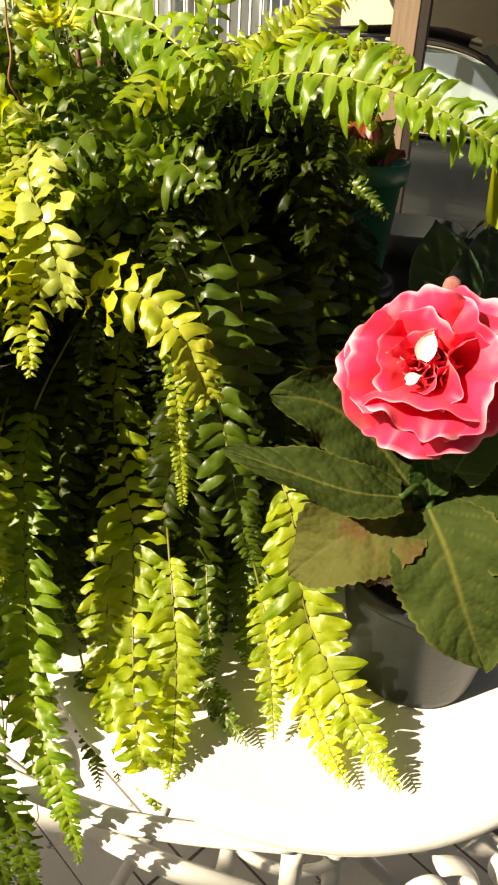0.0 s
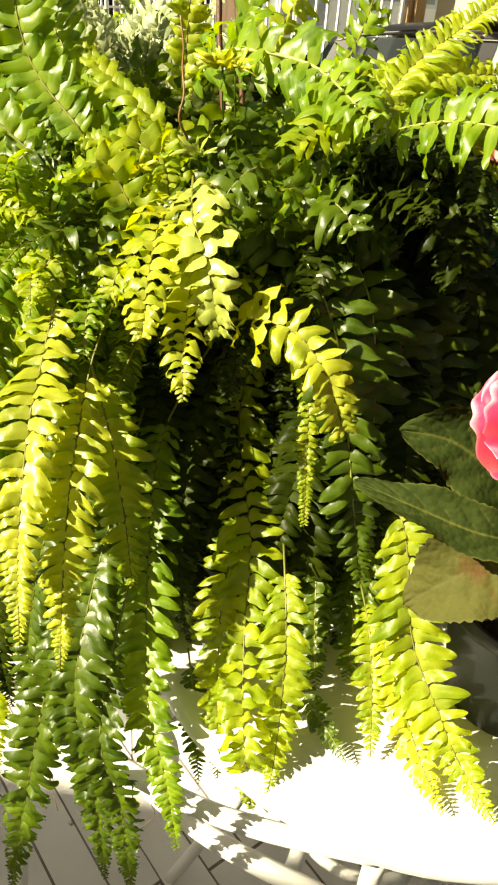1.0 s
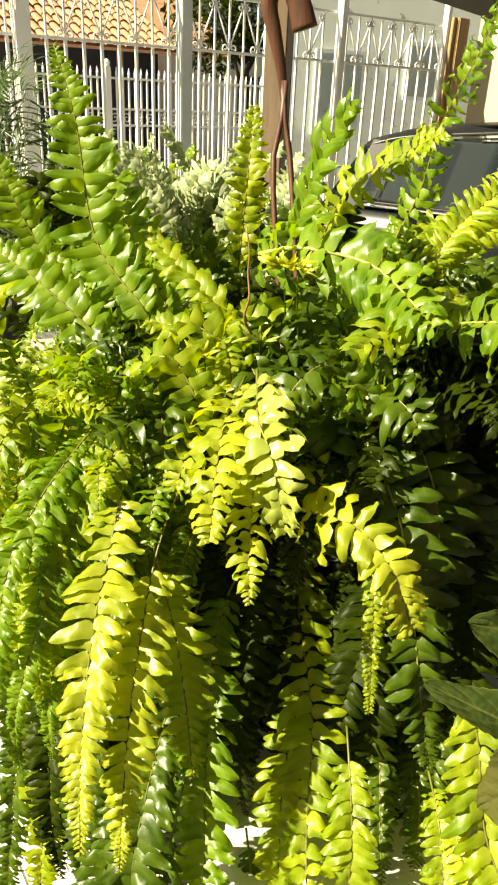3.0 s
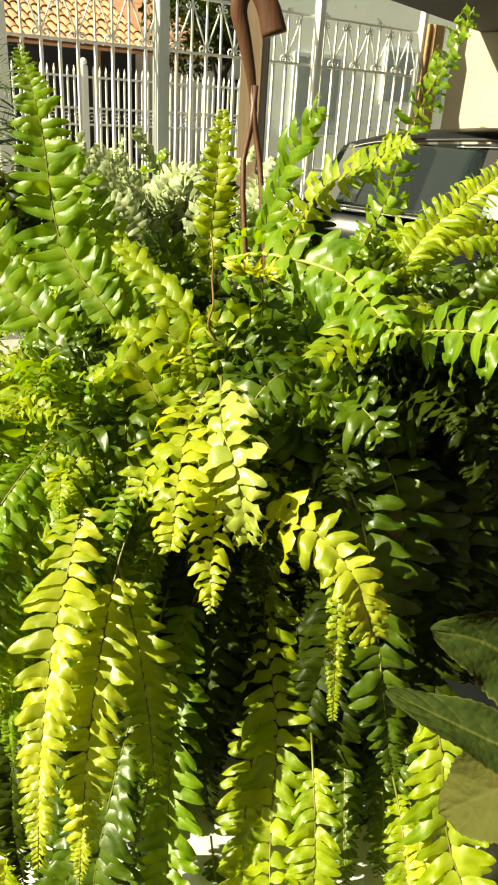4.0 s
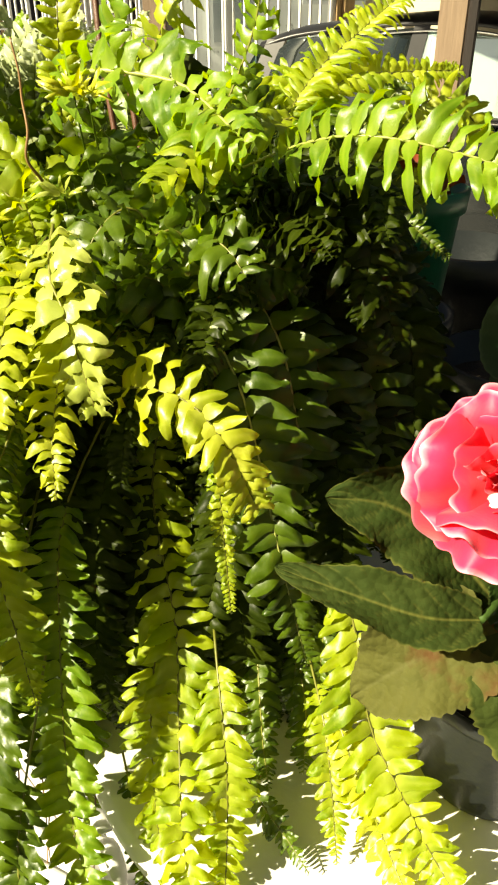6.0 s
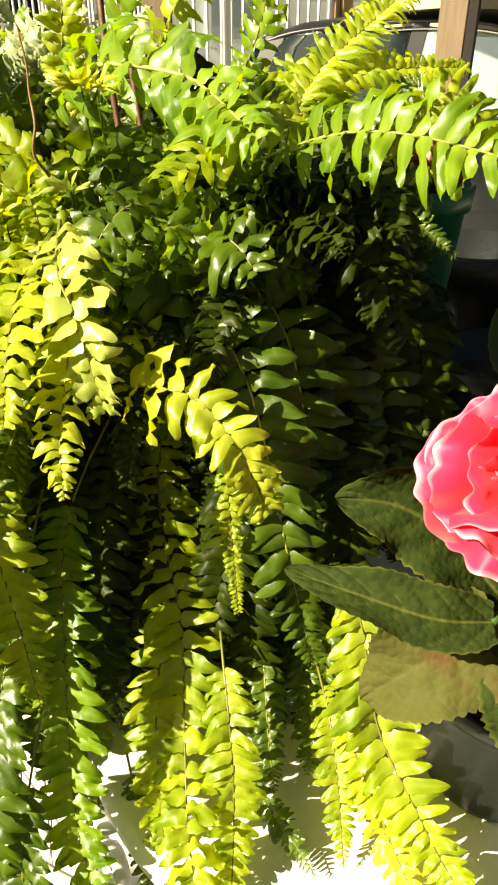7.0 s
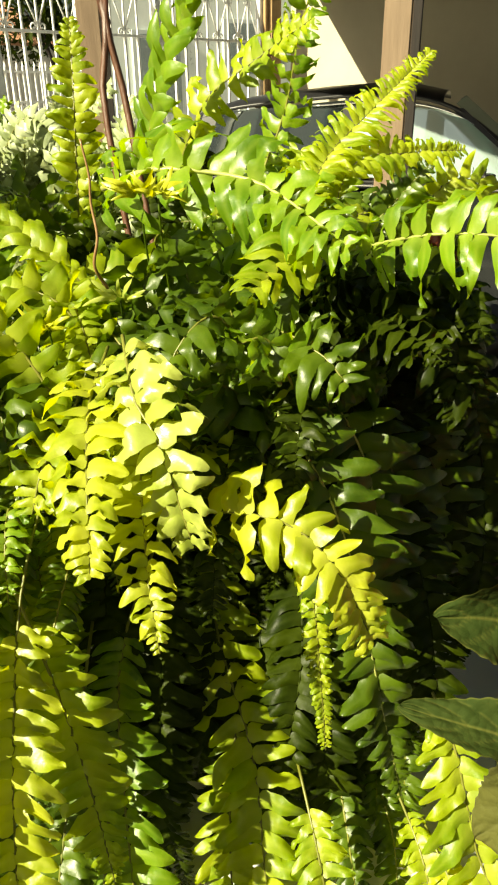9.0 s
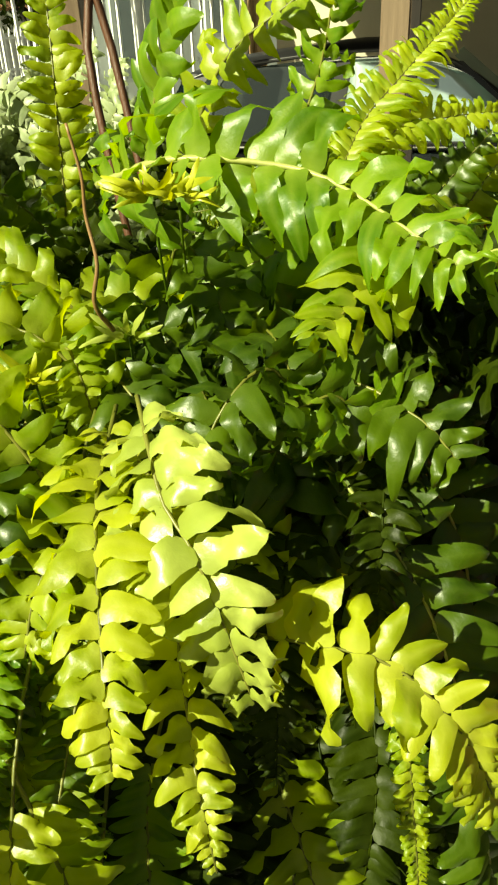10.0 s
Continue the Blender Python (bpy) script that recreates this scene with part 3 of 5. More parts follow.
# ---------------------------------------------------------------- parked car
car = thing("car", "glossy black hatchback with tinted windows in the carport", "car", (0.94, 3.92, 0), -17)
# local x to the car's front, y away from the yard; the near flank lies along y = 0


def car_sheet(rows, thick=0.0):
    """A sheet through rows of points."""
    b = bmesh.new()
    vs = [[b.verts.new(q) for q in row] for row in rows]
    for r0, r1 in zip(vs, vs[1:]):
        for i in range(len(r0) - 1):
            b.faces.new((r0[i], r0[i + 1], r1[i + 1], r1[i]))
    return b


WIDE = 1.56
stations = [(-1.60, 0.42, 0.62), (-1.54, 0.30, 0.86), (-1.25, 0.24, 0.885), (-0.5, 0.22, 0.875), (0.1, 0.22, 0.87), (0.55, 0.22, 0.86), (1.1, 0.24, 0.82), (1.75, 0.28, 0.72), (2.05, 0.34, 0.56)]
rows = []
for x, z0, z1 in stations:
    pinch = 0.10 if x < -1.4 or x > 1.9 else 0.0
    rows.append([(x, pinch + 0.03, z0), (x, pinch - 0.01, 0.5 * (z0 + z1) - 0.06), (x, pinch - 0.015, z1 - 0.14), (x, pinch + 0.015, z1 - 0.02), (x, pinch + 0.06, z1),
                 (x, WIDE / 2, z1 + 0.02), (x, WIDE - pinch - 0.06, z1), (x, WIDE - pinch - 0.015, z1 - 0.02), (x, WIDE - pinch + 0.015, z1 - 0.14), (x, WIDE - pinch - 0.03, z0)])
b = car_sheet(rows)
b.verts.ensure_lookup_table()
b.faces.new([b.verts[i] for i in range(10)])
b.faces.new([b.verts[len(rows) * 10 - 10 + i] for i in range(10)])
part("body", b, CAR_PAINT, car, smooth=True)
# roof and pillars: (x, roof height, inset)
arch = [(-1.32, 1.225), (-1.10, 1.285), (-0.70, 1.325), (-0.45, 1.34), (-0.2, 1.335), (-0.02, 1.30), (0.12, 1.235), (0.30, 1.11), (0.48, 0.985)]
rows = [[(x, 0.14, z - 0.028), (x, 0.165, z - 0.008), (x, 0.26, z + 0.012), (x, WIDE / 2, z + 0.028), (x, WIDE - 0.26, z + 0.012), (x, WIDE - 0.165, z - 0.008), (x, WIDE - 0.14, z - 0.028)] for x, z in arch[:6]]
part("roof", car_sheet(rows), CAR_TRIM, car, "glossy dark roof panel", smooth=True)
rod("roof_gutter", [(x, 0.135, z - 0.03) for x, z in arch], 0.011, CAR_TRIM, car, n=30, sides=6)
rod("window_trim", [(x + 0.02, 0.118, z - 0.062) for x, z in arch[2:]], 0.006, CHROME, car, n=30, sides=6, label="thin bright window trim")
rod("belt_trim", [(-1.3, 0.02, 0.902), (-0.4, 0.005, 0.895), (0.1, 0.005, 0.89), (0.5, 0.02, 0.88)], 0.009, CHROME, car, n=20, sides=6, label="thin bright belt trim")
rod("window_rubber", [(-1.3, 0.022, 0.918), (-0.4, 0.008, 0.911), (0.1, 0.008, 0.906), (0.48, 0.02, 0.896)], 0.008, CAR_TRIM, car, n=20, sides=6)


def pillar(name, foot, head, w):
    q = [(foot[0] - w / 2, 0.035, foot[1]), (foot[0] + w / 2, 0.035, foot[1]), (head[0] + w / 2, 0.132, head[1]), (head[0] - w / 2, 0.132, head[1])]
    b = bmesh.new()
    f = b.faces.new([b.verts.new(v) for v in q])
    r = bmesh.ops.extrude_face_region(b, geom=[f])
    bmesh.ops.translate(b, vec=(0, 0.03, 0), verts=[v for v in r["geom"] if isinstance(v, bmesh.types.BMVert)])
    return part(name, b, CAR_TRIM, car)


pillar("door_pillar", (-0.53, 0.885), (-0.47, 1.305), 0.075)
pillar("rear_pillar", (-1.36, 0.885), (-1.22, 1.235), 0.10)
pillar("front_pillar", (0.49, 0.88), (0.05, 1.25), 0.06)


def car_window(name, pts, mat=CAR_GLASS):
    """A pane that leans in towards the roof."""
    zs = [z for _, z in pts]
    low, high = min(zs), max(zs)
    rows = []
    for k in range(9):
        z = low + (high - low) * k / 8
        cut = []
        for (x0, z0), (x1, z1) in zip(pts, pts[1:] + pts[:1]):
            if (z0 - z) * (z1 - z) <= 0 and abs(z1 - z0) > 1e-6:
                cut.append(x0 + (x1 - x0) * (z - z0) / (z1 - z0))
        f = (z - low) / (high - low)
        rows.append([(min(cut) + (max(cut) - min(cut)) * i / 6, 0.038 + 0.095 * f, z) for i in range(7)])
    b = car_sheet(rows)
    r = bmesh.ops.extrude_face_region(b, geom=b.faces[:])
    bmesh.ops.translate(b, vec=(0, 0.004, 0), verts=[v for v in r["geom"] if isinstance(v, bmesh.types.BMVert)])
    ob = part(name, b, mat, car, "tinted car window", smooth=True)
    ob.visible_shadow = False
    return ob


car_window("front_window", [(-0.50, 0.89), (0.46, 0.885), (0.28, 1.06), (0.10, 1.2), (-0.03, 1.255), (-0.2, 1.285), (-0.45, 1.29)])
car_window("rear_side_window", [(-1.31, 0.89), (-0.55, 0.888), (-0.50, 1.29), (-0.75, 1.28), (-1.18, 1.235)], DARK_GLASS)
b = car_sheet([[(-1.56, 0.16, 0.87), (-1.57, WIDE / 2, 0.88), (-1.56, WIDE - 0.16, 0.87)], [(-1.33, 0.18, 1.205), (-1.35, WIDE / 2, 1.23), (-1.33, WIDE - 0.18, 1.205)]])
ob = part("rear_screen", b, DARK_GLASS, car, "tinted rear screen")
b = car_sheet([[(0.52, 0.10, 0.88), (0.62, WIDE / 2, 0.88), (0.52, WIDE - 0.10, 0.88)], [(0.04, 0.2, 1.27), (0.08, WIDE / 2, 1.30), (0.04, WIDE - 0.2, 1.27)]])
part("windscreen", b, CAR_GLASS, car, "tinted windscreen")
for y_ in (0.34, 1.04):
    part("seat", box(0.14, 0.44, 0.72, pose(-0.38, y_ + 0.1, 0.42, 0, -14), 0.05), SEAT, car, "dark upholstered seat back")
part("floor_pan", box(3.0, WIDE - 0.16, 0.06, Matrix.Translation((0.35, WIDE / 2, 0.26))), CAR_TRIM, car)
mirror = part("side_mirror", box(0.11, 0.17, 0.115, pose(0.20, -0.10, 0.90, 0, 0, 10), 0.045), CAR_TRIM, car, "black door mirror", smooth=True)
part("mirror_arm", box(0.05, 0.10, 0.03, pose(0.22, -0.01, 0.90), 0.01), CAR_TRIM, mirror)
part("mirror_glass", box(0.004, 0.13, 0.085, pose(0.143, -0.10, 0.92, 0, 0, 10)), CHROME, mirror)
part("door_handle", box(0.15, 0.03, 0.03, pose(-0.40, -0.022, 0.775), 0.01), CAR_TRIM, car)
for x in (-0.86, 1.42):
    for y_ in (0.10, WIDE - 0.10):
        m90 = Matrix.Translation((x, y_, 0.27)) @ Matrix.Rotation(radians(90), 4, "X")
        wheel = part("wheel", lathe([(0.19, -0.08), (0.25, -0.085), (0.272, -0.05), (0.272, 0.05), (0.25, 0.085), (0.19, 0.08)], 28, m90), RUBBER, car, "black tyre", smooth=True)
        part("rim", lathe([(0.02, -0.07), (0.17, -0.06), (0.195, -0.075), (0.195, 0.075), (0.17, 0.06), (0.02, 0.07)], 24, m90), CHROME, wheel, "silver wheel rim")

# ---------------------------------------------------------------- white garden table
TX, TY, TZ, TR = 0.08, 0.582, 0.815, 0.28
table = thing("garden_table", "round white enamelled iron garden table with scrolled apron", "table", (TX, TY, 0))
part("tabletop", lathe([(0.001, TZ - 0.012), (TR - 0.02, TZ - 0.012), (TR - 0.004, TZ - 0.02), (TR + 0.002, TZ - 0.012), (TR + 0.001, TZ - 0.002), (TR - 0.008, TZ + 0.003), (TR - 0.02, TZ), (0.001, TZ)], 96), WHITE_PAINT, table, smooth=True)
part("apron_ring", lathe([(TR - 0.014, TZ - 0.03), (TR - 0.008, TZ - 0.03), (TR - 0.008, TZ - 0.013), (TR - 0.014, TZ - 0.013)], 96), WHITE_PAINT, table)
for k in range(16):
    w = radians(286.0 + 45 * (k // 2) + 20 * (k % 2))
    if 225 < math.degrees(w) % 360 < 280:
        continue
    c, s = math.cos(w), math.sin(w)
    hand = 1 if k % 2 else -1
    line = [((TR + 0.002) * c - q[0] * s, (TR + 0.002) * s + q[0] * c, q[2]) for q in scroll_line(0, TZ - 0.078, 0.042, 1.57, 1.3, hand)]
    rod("scroll", line, 0.0085, WHITE_PAINT, table, n=34, sides=8, flat=0.45)
for k in range(4):
    w = radians(214 + 90 * k)
    c, s = math.cos(w), math.sin(w)
    leg = [(r * c, r * s, z) for r, z in ((0.22, TZ - 0.03), (0.15, 0.62), (0.09, 0.45), (0.13, 0.25), (0.22, 0.08), (0.26, 0.01))]
    rod("leg", leg, 0.0115, WHITE_PAINT, table, n=30, sides=9)
    part("foot", lathe([(0.001, 0), (0.018, 0), (0.02, 0.008), (0.012, 0.016), (0.001, 0.016)], 14, Matrix.Translation((0.26 * c, 0.26 * s, 0))), WHITE_PAINT, table)
rod("lower_ring", [(0.095 * math.cos(q), 0.095 * math.sin(q), 0.45) for q in np.linspace(0, 2 * math.pi, 25)], 0.007, WHITE_PAINT, table, n=40)

bench = thing("plant_bench", "brown wooden plant bench in the shade behind the table", "bench", (0.2, 1.10, 0))
for k in range(4):
    part("plank", box(0.76, 0.105, 0.025, Matrix.Translation((0.145, -0.165 + 0.11 * k, 0.775)), 0.003), BENCH_WOOD, bench)
for x in (-0.18, 0.48):
    for y_ in (-0.18, 0.18):
        part("leg", box(0.05, 0.05, 0.775, Matrix.Translation((x, y_, 0)), 0.003), BENCH_WOOD, bench)

chair = thing("garden_chair", "white painted iron garden chair beside the table", "chair", (-0.3, 0.42, 0))
rod("back_rail", [(0.36, -0.05, 0.70), (0.25, -0.045, 0.70), (0.17, -0.03, 0.70), (0.05, 0.02, 0.69), (-0.05, 0.10, 0.66)], 0.010, WHITE_PAINT, chair, n=30, sides=9)
rod("seat_rail", [(0.36, -0.045, 0.585), (0.31, -0.033, 0.59), (0.224, -0.013, 0.60), (0.156, 0.018, 0.60), (0.05, 0.08, 0.60), (-0.06, 0.16, 0.58)], 0.011, WHITE_PAINT, chair, n=30, sides=9)
rod("leg", [(0.245, 0.17, 0.56), (0.21, 0.2, 0.35), (0.169, 0.233, 0.2), (0.125, 0.245, 0.07), (0.10, 0.25, 0.0)], 0.0105, WHITE_PAINT, chair, n=20, sides=9)
rod("leg", [(-0.06, 0.16, 0.58), (-0.10, 0.16, 0.3), (-0.14, 0.17, 0.0)], 0.0105, WHITE_PAINT, chair, n=20, sides=9)
rod("leg", [(0.36, -0.045, 0.70), (0.37, 0.0, 0.3), (0.38, 0.02, 0.0)], 0.0105, WHITE_PAINT, chair, n=20, sides=9)

# ---------------------------------------------------------------- fern in its pot
fern = thing("fern", "lush arching fern with yellow green hanging fronds, standing on the table", "fern", (0, 0, 0))
pot = thing("fern_pot", "terracotta flower pot on the table under the fern", "flower pot", (-0.06, 0.68, TZ))
part("pot_body", lathe([(0.085, 0.0), (0.09, 0.005), (0.125, 0.17), (0.14, 0.172), (0.142, 0.205), (0.13, 0.207), (0.122, 0.18), (0.08, 0.02), (0.001, 0.02)], 40), CLAY, pot, smooth=True)
part("soil", lathe([(0.001, 0.165), (0.118, 0.165), (0.11, 0.18), (0.05, 0.195), (0.001, 0.197)], 24), SOIL, pot)

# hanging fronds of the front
frond(fern, [(-0.200, 0.630, 1.240), (-0.239, 0.508, 1.189), (-0.235, 0.399, 1.115), (-0.234, 0.364, 1.066), (-0.228, 0.331, 1.018), (-0.220, 0.305, 0.970)], 0.066, FERN_GOLD_LIT, FRONT, 0.48, loose=True, label="yellow green hanging frond")
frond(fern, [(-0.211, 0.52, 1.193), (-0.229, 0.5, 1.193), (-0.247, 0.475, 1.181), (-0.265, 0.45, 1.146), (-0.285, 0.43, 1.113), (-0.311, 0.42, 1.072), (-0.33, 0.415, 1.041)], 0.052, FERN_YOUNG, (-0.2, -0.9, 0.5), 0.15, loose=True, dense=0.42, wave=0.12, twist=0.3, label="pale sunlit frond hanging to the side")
frond(fern, [(-0.18, 0.56, 1.215), (-0.205, 0.45, 1.14), (-0.207, 0.39, 1.075), (-0.206, 0.36, 1.023), (-0.205, 0.342, 0.975), (-0.204, 0.328, 0.926)], 0.060, FERN_GOLD_LIT, FRONT, 0.46, loose=True, label="yellow green hanging frond")
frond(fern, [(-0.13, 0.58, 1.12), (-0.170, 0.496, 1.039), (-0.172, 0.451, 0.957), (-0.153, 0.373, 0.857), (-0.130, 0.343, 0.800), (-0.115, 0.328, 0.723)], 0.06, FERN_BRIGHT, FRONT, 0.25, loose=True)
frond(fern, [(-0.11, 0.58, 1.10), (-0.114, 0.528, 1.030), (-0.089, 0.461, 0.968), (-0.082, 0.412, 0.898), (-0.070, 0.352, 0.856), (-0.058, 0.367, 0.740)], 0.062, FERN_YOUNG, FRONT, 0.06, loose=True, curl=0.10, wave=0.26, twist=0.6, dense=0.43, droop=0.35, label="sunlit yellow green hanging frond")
frond(fern, [(-0.17, 0.54, 1.201), (-0.155, 0.51, 1.198), (-0.149, 0.485, 1.184), (-0.146, 0.462, 1.169), (-0.142, 0.435, 1.157), (-0.138, 0.408, 1.142), (-0.133, 0.391, 1.121)], 0.048, FERN_GOLD_LIT, (0, -0.9, 0.6), 0.1, loose=True, wave=0.18, twist=0.36, plump=1.3, dense=0.47, curl=0.11, label="bright yellow green arching frond")
frond(fern, [(-0.168, 0.53, 1.223), (-0.171, 0.485, 1.212), (-0.169, 0.455, 1.203), (-0.166, 0.43, 1.19), (-0.164, 0.413, 1.176), (-0.163, 0.402, 1.159)], 0.050, FERN_GOLD_LIT, (-0.1, -0.8, 0.7), 0.1, loose=True, wave=0.18, twist=0.36, tip=0.3, plump=1.3, dense=0.46, curl=0.11, label="bright yellow green arching frond")
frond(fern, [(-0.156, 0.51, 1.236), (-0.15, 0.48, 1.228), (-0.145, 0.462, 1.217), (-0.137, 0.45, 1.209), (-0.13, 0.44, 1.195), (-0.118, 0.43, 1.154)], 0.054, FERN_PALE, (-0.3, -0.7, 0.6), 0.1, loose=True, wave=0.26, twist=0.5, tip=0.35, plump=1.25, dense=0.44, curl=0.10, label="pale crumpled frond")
frond(fern, [(-0.135, 0.56, 1.11), (-0.118, 0.475, 1.146), (-0.094, 0.448, 1.161), (-0.068, 0.440, 1.157), (-0.046, 0.426, 1.138), (-0.028, 0.424, 1.098)], 0.055, FERN_GOLD_LIT, (0.1, -0.8, 0.7), 0.34, loose=True, tip=0.4, plump=1.15, dense=0.40, wave=0.18, twist=0.36, curl=0.11, label="bright yellow green arching frond")
frond(fern, [(-0.08, 0.54, 1.15), (-0.057, 0.464, 1.104), (-0.051, 0.448, 1.058), (-0.046, 0.440, 0.998)], 0.018, FERN_YOUNG, FRONT, 0.25, dense=0.6, tip=0.4, plump=1.4)
frond(fern, [(-0.19, 0.50, 1.05), (-0.204, 0.400, 0.941), (-0.206, 0.352, 0.865), (-0.194, 0.346, 0.784), (-0.183, 0.335, 0.642)], 0.056, FERN, FRONT, 0.2, dense=0.32)
frond(fern, [(-0.2, 0.46, 1.0), (-0.227, 0.368, 0.886), (-0.252, 0.344, 0.750), (-0.275, 0.328, 0.602)], 0.056, FERN, FRONT, 0.25)
frond(fern, [(-0.18, 0.44, 0.95), (-0.183, 0.344, 0.849), (-0.166, 0.336, 0.755), (-0.156, 0.328, 0.639)], 0.046, FERN, FRONT, 0.25)
frond(fern, [(-0.24, 0.56, 1.12), (-0.312, 0.480, 0.904), (-0.351, 0.482, 0.726), (-0.369, 0.472, 0.522)], 0.062, FERN_YOUNG, FRONT, 0.3)
frond(fern, [(-0.28, 0.58, 1.08), (-0.365, 0.496, 0.837), (-0.389, 0.480, 0.698), (-0.409, 0.472, 0.552)], 0.055, FERN, FRONT, 0.35)
frond(fern, [(-0.09, 0.54, 1.02), (-0.105, 0.45, 0.93), (-0.10, 0.40, 0.86), (-0.09, 0.37, 0.77)], 0.05, FERN_YOUNG, FRONT, 0.25)
# beside the long one, their tips near the table
frond(fern, [(-0.061, 0.46, 0.966), (-0.055, 0.43, 0.951), (-0.048, 0.4, 0.922), (-0.045, 0.385, 0.879), (-0.044, 0.355, 0.833), (-0.046, 0.335, 0.815)], 0.046, FERN_YOUNG, FRONT, 0.15, loose=True, label="yellow green hanging frond")
frond(fern, [(-0.049, 0.45, 0.874), (-0.034, 0.42, 0.854), (-0.021, 0.405, 0.842), (-0.001, 0.385, 0.832), (0.013, 0.368, 0.826)], 0.03, FERN, FRONT, 0.15)
frond(fern, [(0.01, 0.48, 0.915), (0.02, 0.44, 0.901), (0.027, 0.41, 0.87), (0.033, 0.376, 0.826)], 0.036, FERN_YOUNG, FRONT, 0.15, loose=True, label="yellow green hanging frond")
frond(fern, [(0.025, 0.46, 0.908), (0.038, 0.42, 0.892), (0.058, 0.4, 0.852), (0.074, 0.37, 0.831), (0.089, 0.337, 0.826)], 0.04, FERN_YELLOW, FRONT, 0.15, loose=True, label="yellow frond tip over the table")
frond(fern, [(0.013, 0.5, 1.025), (0.03, 0.465, 1.001), (0.039, 0.45, 0.975), (0.044, 0.435, 0.949), (0.054, 0.42, 0.911), (0.076, 0.395, 0.878), (0.099, 0.37, 0.846), (0.126, 0.336, 0.83)], 0.066, FERN_YOUNG, FRONT, 0.15, loose=True, label="yellow green frond arching down to the table")
frond(fern, [(-0.134, 0.44, 0.845), (-0.124, 0.42, 0.813), (-0.117, 0.4, 0.782), (-0.106, 0.37, 0.758)], 0.03, FERN, FRONT, 0.15)
frond(fern, [(-0.033, 0.49, 0.943), (-0.027, 0.45, 0.907), (-0.023, 0.43, 0.877), (-0.017, 0.41, 0.854)], 0.034, FERN, FRONT, 0.15)
frond(fern, [(0.001, 0.49, 0.906), (0.008, 0.46, 0.882), (0.008, 0.43, 0.847)], 0.034, FERN, FRONT, 0.15)
frond(fern, [(-0.216, 0.445, 1.124), (-0.2, 0.425, 1.096), (-0.187, 0.41, 1.065), (-0.176, 0.398, 1.016), (-0.168, 0.388, 0.958)], 0.052, FERN_YOUNG, FRONT, 0.15, loose=True, label="yellow green hanging frond")
# the shaded ones beside the flower
frond(fern, [(-0.075, 0.585, 1.225), (-0.061, 0.56, 1.21), (-0.043, 0.545, 1.191), (-0.026, 0.535, 1.167), (-0.016, 0.525, 1.145), (-0.010, 0.52, 1.119), (-0.003, 0.515, 1.075), (0.002, 0.51, 1.01)], 0.070, FERN, (0, -0.9, 0.5), 0.08, loose=True, dense=0.40, tip=0.15, stem=STEM_PALE, label="broad shaded hanging frond")
frond(fern, [(-0.105, 0.56, 1.21), (-0.088, 0.535, 1.199), (-0.064, 0.505, 1.178), (-0.053, 0.495, 1.162), (-0.043, 0.485, 1.145), (-0.032, 0.47, 1.113), (-0.018, 0.458, 1.051), (-0.005, 0.455, 0.99), (0.007, 0.452, 0.94)], 0.068, FERN, (0.1, -0.9, 0.5), 0.06, loose=True, dense=0.42, tip=0.10, stem=STEM_PALE, label="long hanging frond, shaded above and sunlit at its tip")
frond(fern, [(-0.01, 0.63, 1.19), (0.02, 0.60, 1.162), (0.033, 0.585, 1.134), (0.049, 0.575, 1.099), (0.058, 0.57, 1.063), (0.061, 0.565, 1.0)], 0.072, FERN, (0.05, -0.95, 0.4), 0.05, dense=0.36, tip=0.2)
frond(fern, [(0.03, 0.64, 1.17), (0.055, 0.61, 1.14), (0.072, 0.60, 1.105), (0.08, 0.595, 1.065), (0.083, 0.59, 1.0)], 0.064, FERN_DEEP_SHADE, (0.05, -0.95, 0.4), 0.05, dense=0.36, tip=0.2)
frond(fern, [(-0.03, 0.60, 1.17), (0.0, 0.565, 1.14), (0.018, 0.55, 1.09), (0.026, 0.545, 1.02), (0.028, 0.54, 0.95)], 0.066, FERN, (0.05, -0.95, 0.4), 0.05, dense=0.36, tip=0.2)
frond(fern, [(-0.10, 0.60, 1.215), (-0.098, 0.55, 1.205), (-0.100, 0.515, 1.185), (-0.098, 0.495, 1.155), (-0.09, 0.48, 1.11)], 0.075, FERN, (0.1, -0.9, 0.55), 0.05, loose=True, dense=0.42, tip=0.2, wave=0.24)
frond(fern, [(-0.02, 0.58, 1.235), (0.01, 0.55, 1.225), (0.04, 0.535, 1.20), (0.055, 0.53, 1.16)], 0.066, FERN_DEEP_SHADE, (0.2, -0.8, 0.7), 0.1, tip=0.3, dense=0.4)
# the crown's upright and arching fronds
frond(fern, [(-0.272, 0.611, 1.240), (-0.325, 0.632, 1.295), (-0.345, 0.648, 1.39), (-0.364, 0.656, 1.446)], 0.070, FERN_BRIGHT, (0.1, -1, 0.3), 0.0, dense=0.30, wave=0.15, twist=0.25, curl=0.06, plump=0.95, label="tall upright frond")
frond(fern, [(-0.25, 0.63, 1.22), (-0.295, 0.656, 1.287), (-0.347, 0.688, 1.353), (-0.376, 0.704, 1.391)], 0.070, FERN_BRIGHT, (0.1, -1, 0.3), 0.0, dense=0.30, wave=0.15, twist=0.25, curl=0.06, plump=0.95, label="tall upright frond")
frond(fern, [(-0.29, 0.62, 1.18), (-0.327, 0.640, 1.210), (-0.393, 0.672, 1.267), (-0.427, 0.675, 1.328), (-0.446, 0.680, 1.368)], 0.066, FERN_BRIGHT, (0.3, -1, 0.2), 0.1, dense=0.31, wave=0.15, twist=0.28, curl=0.06)
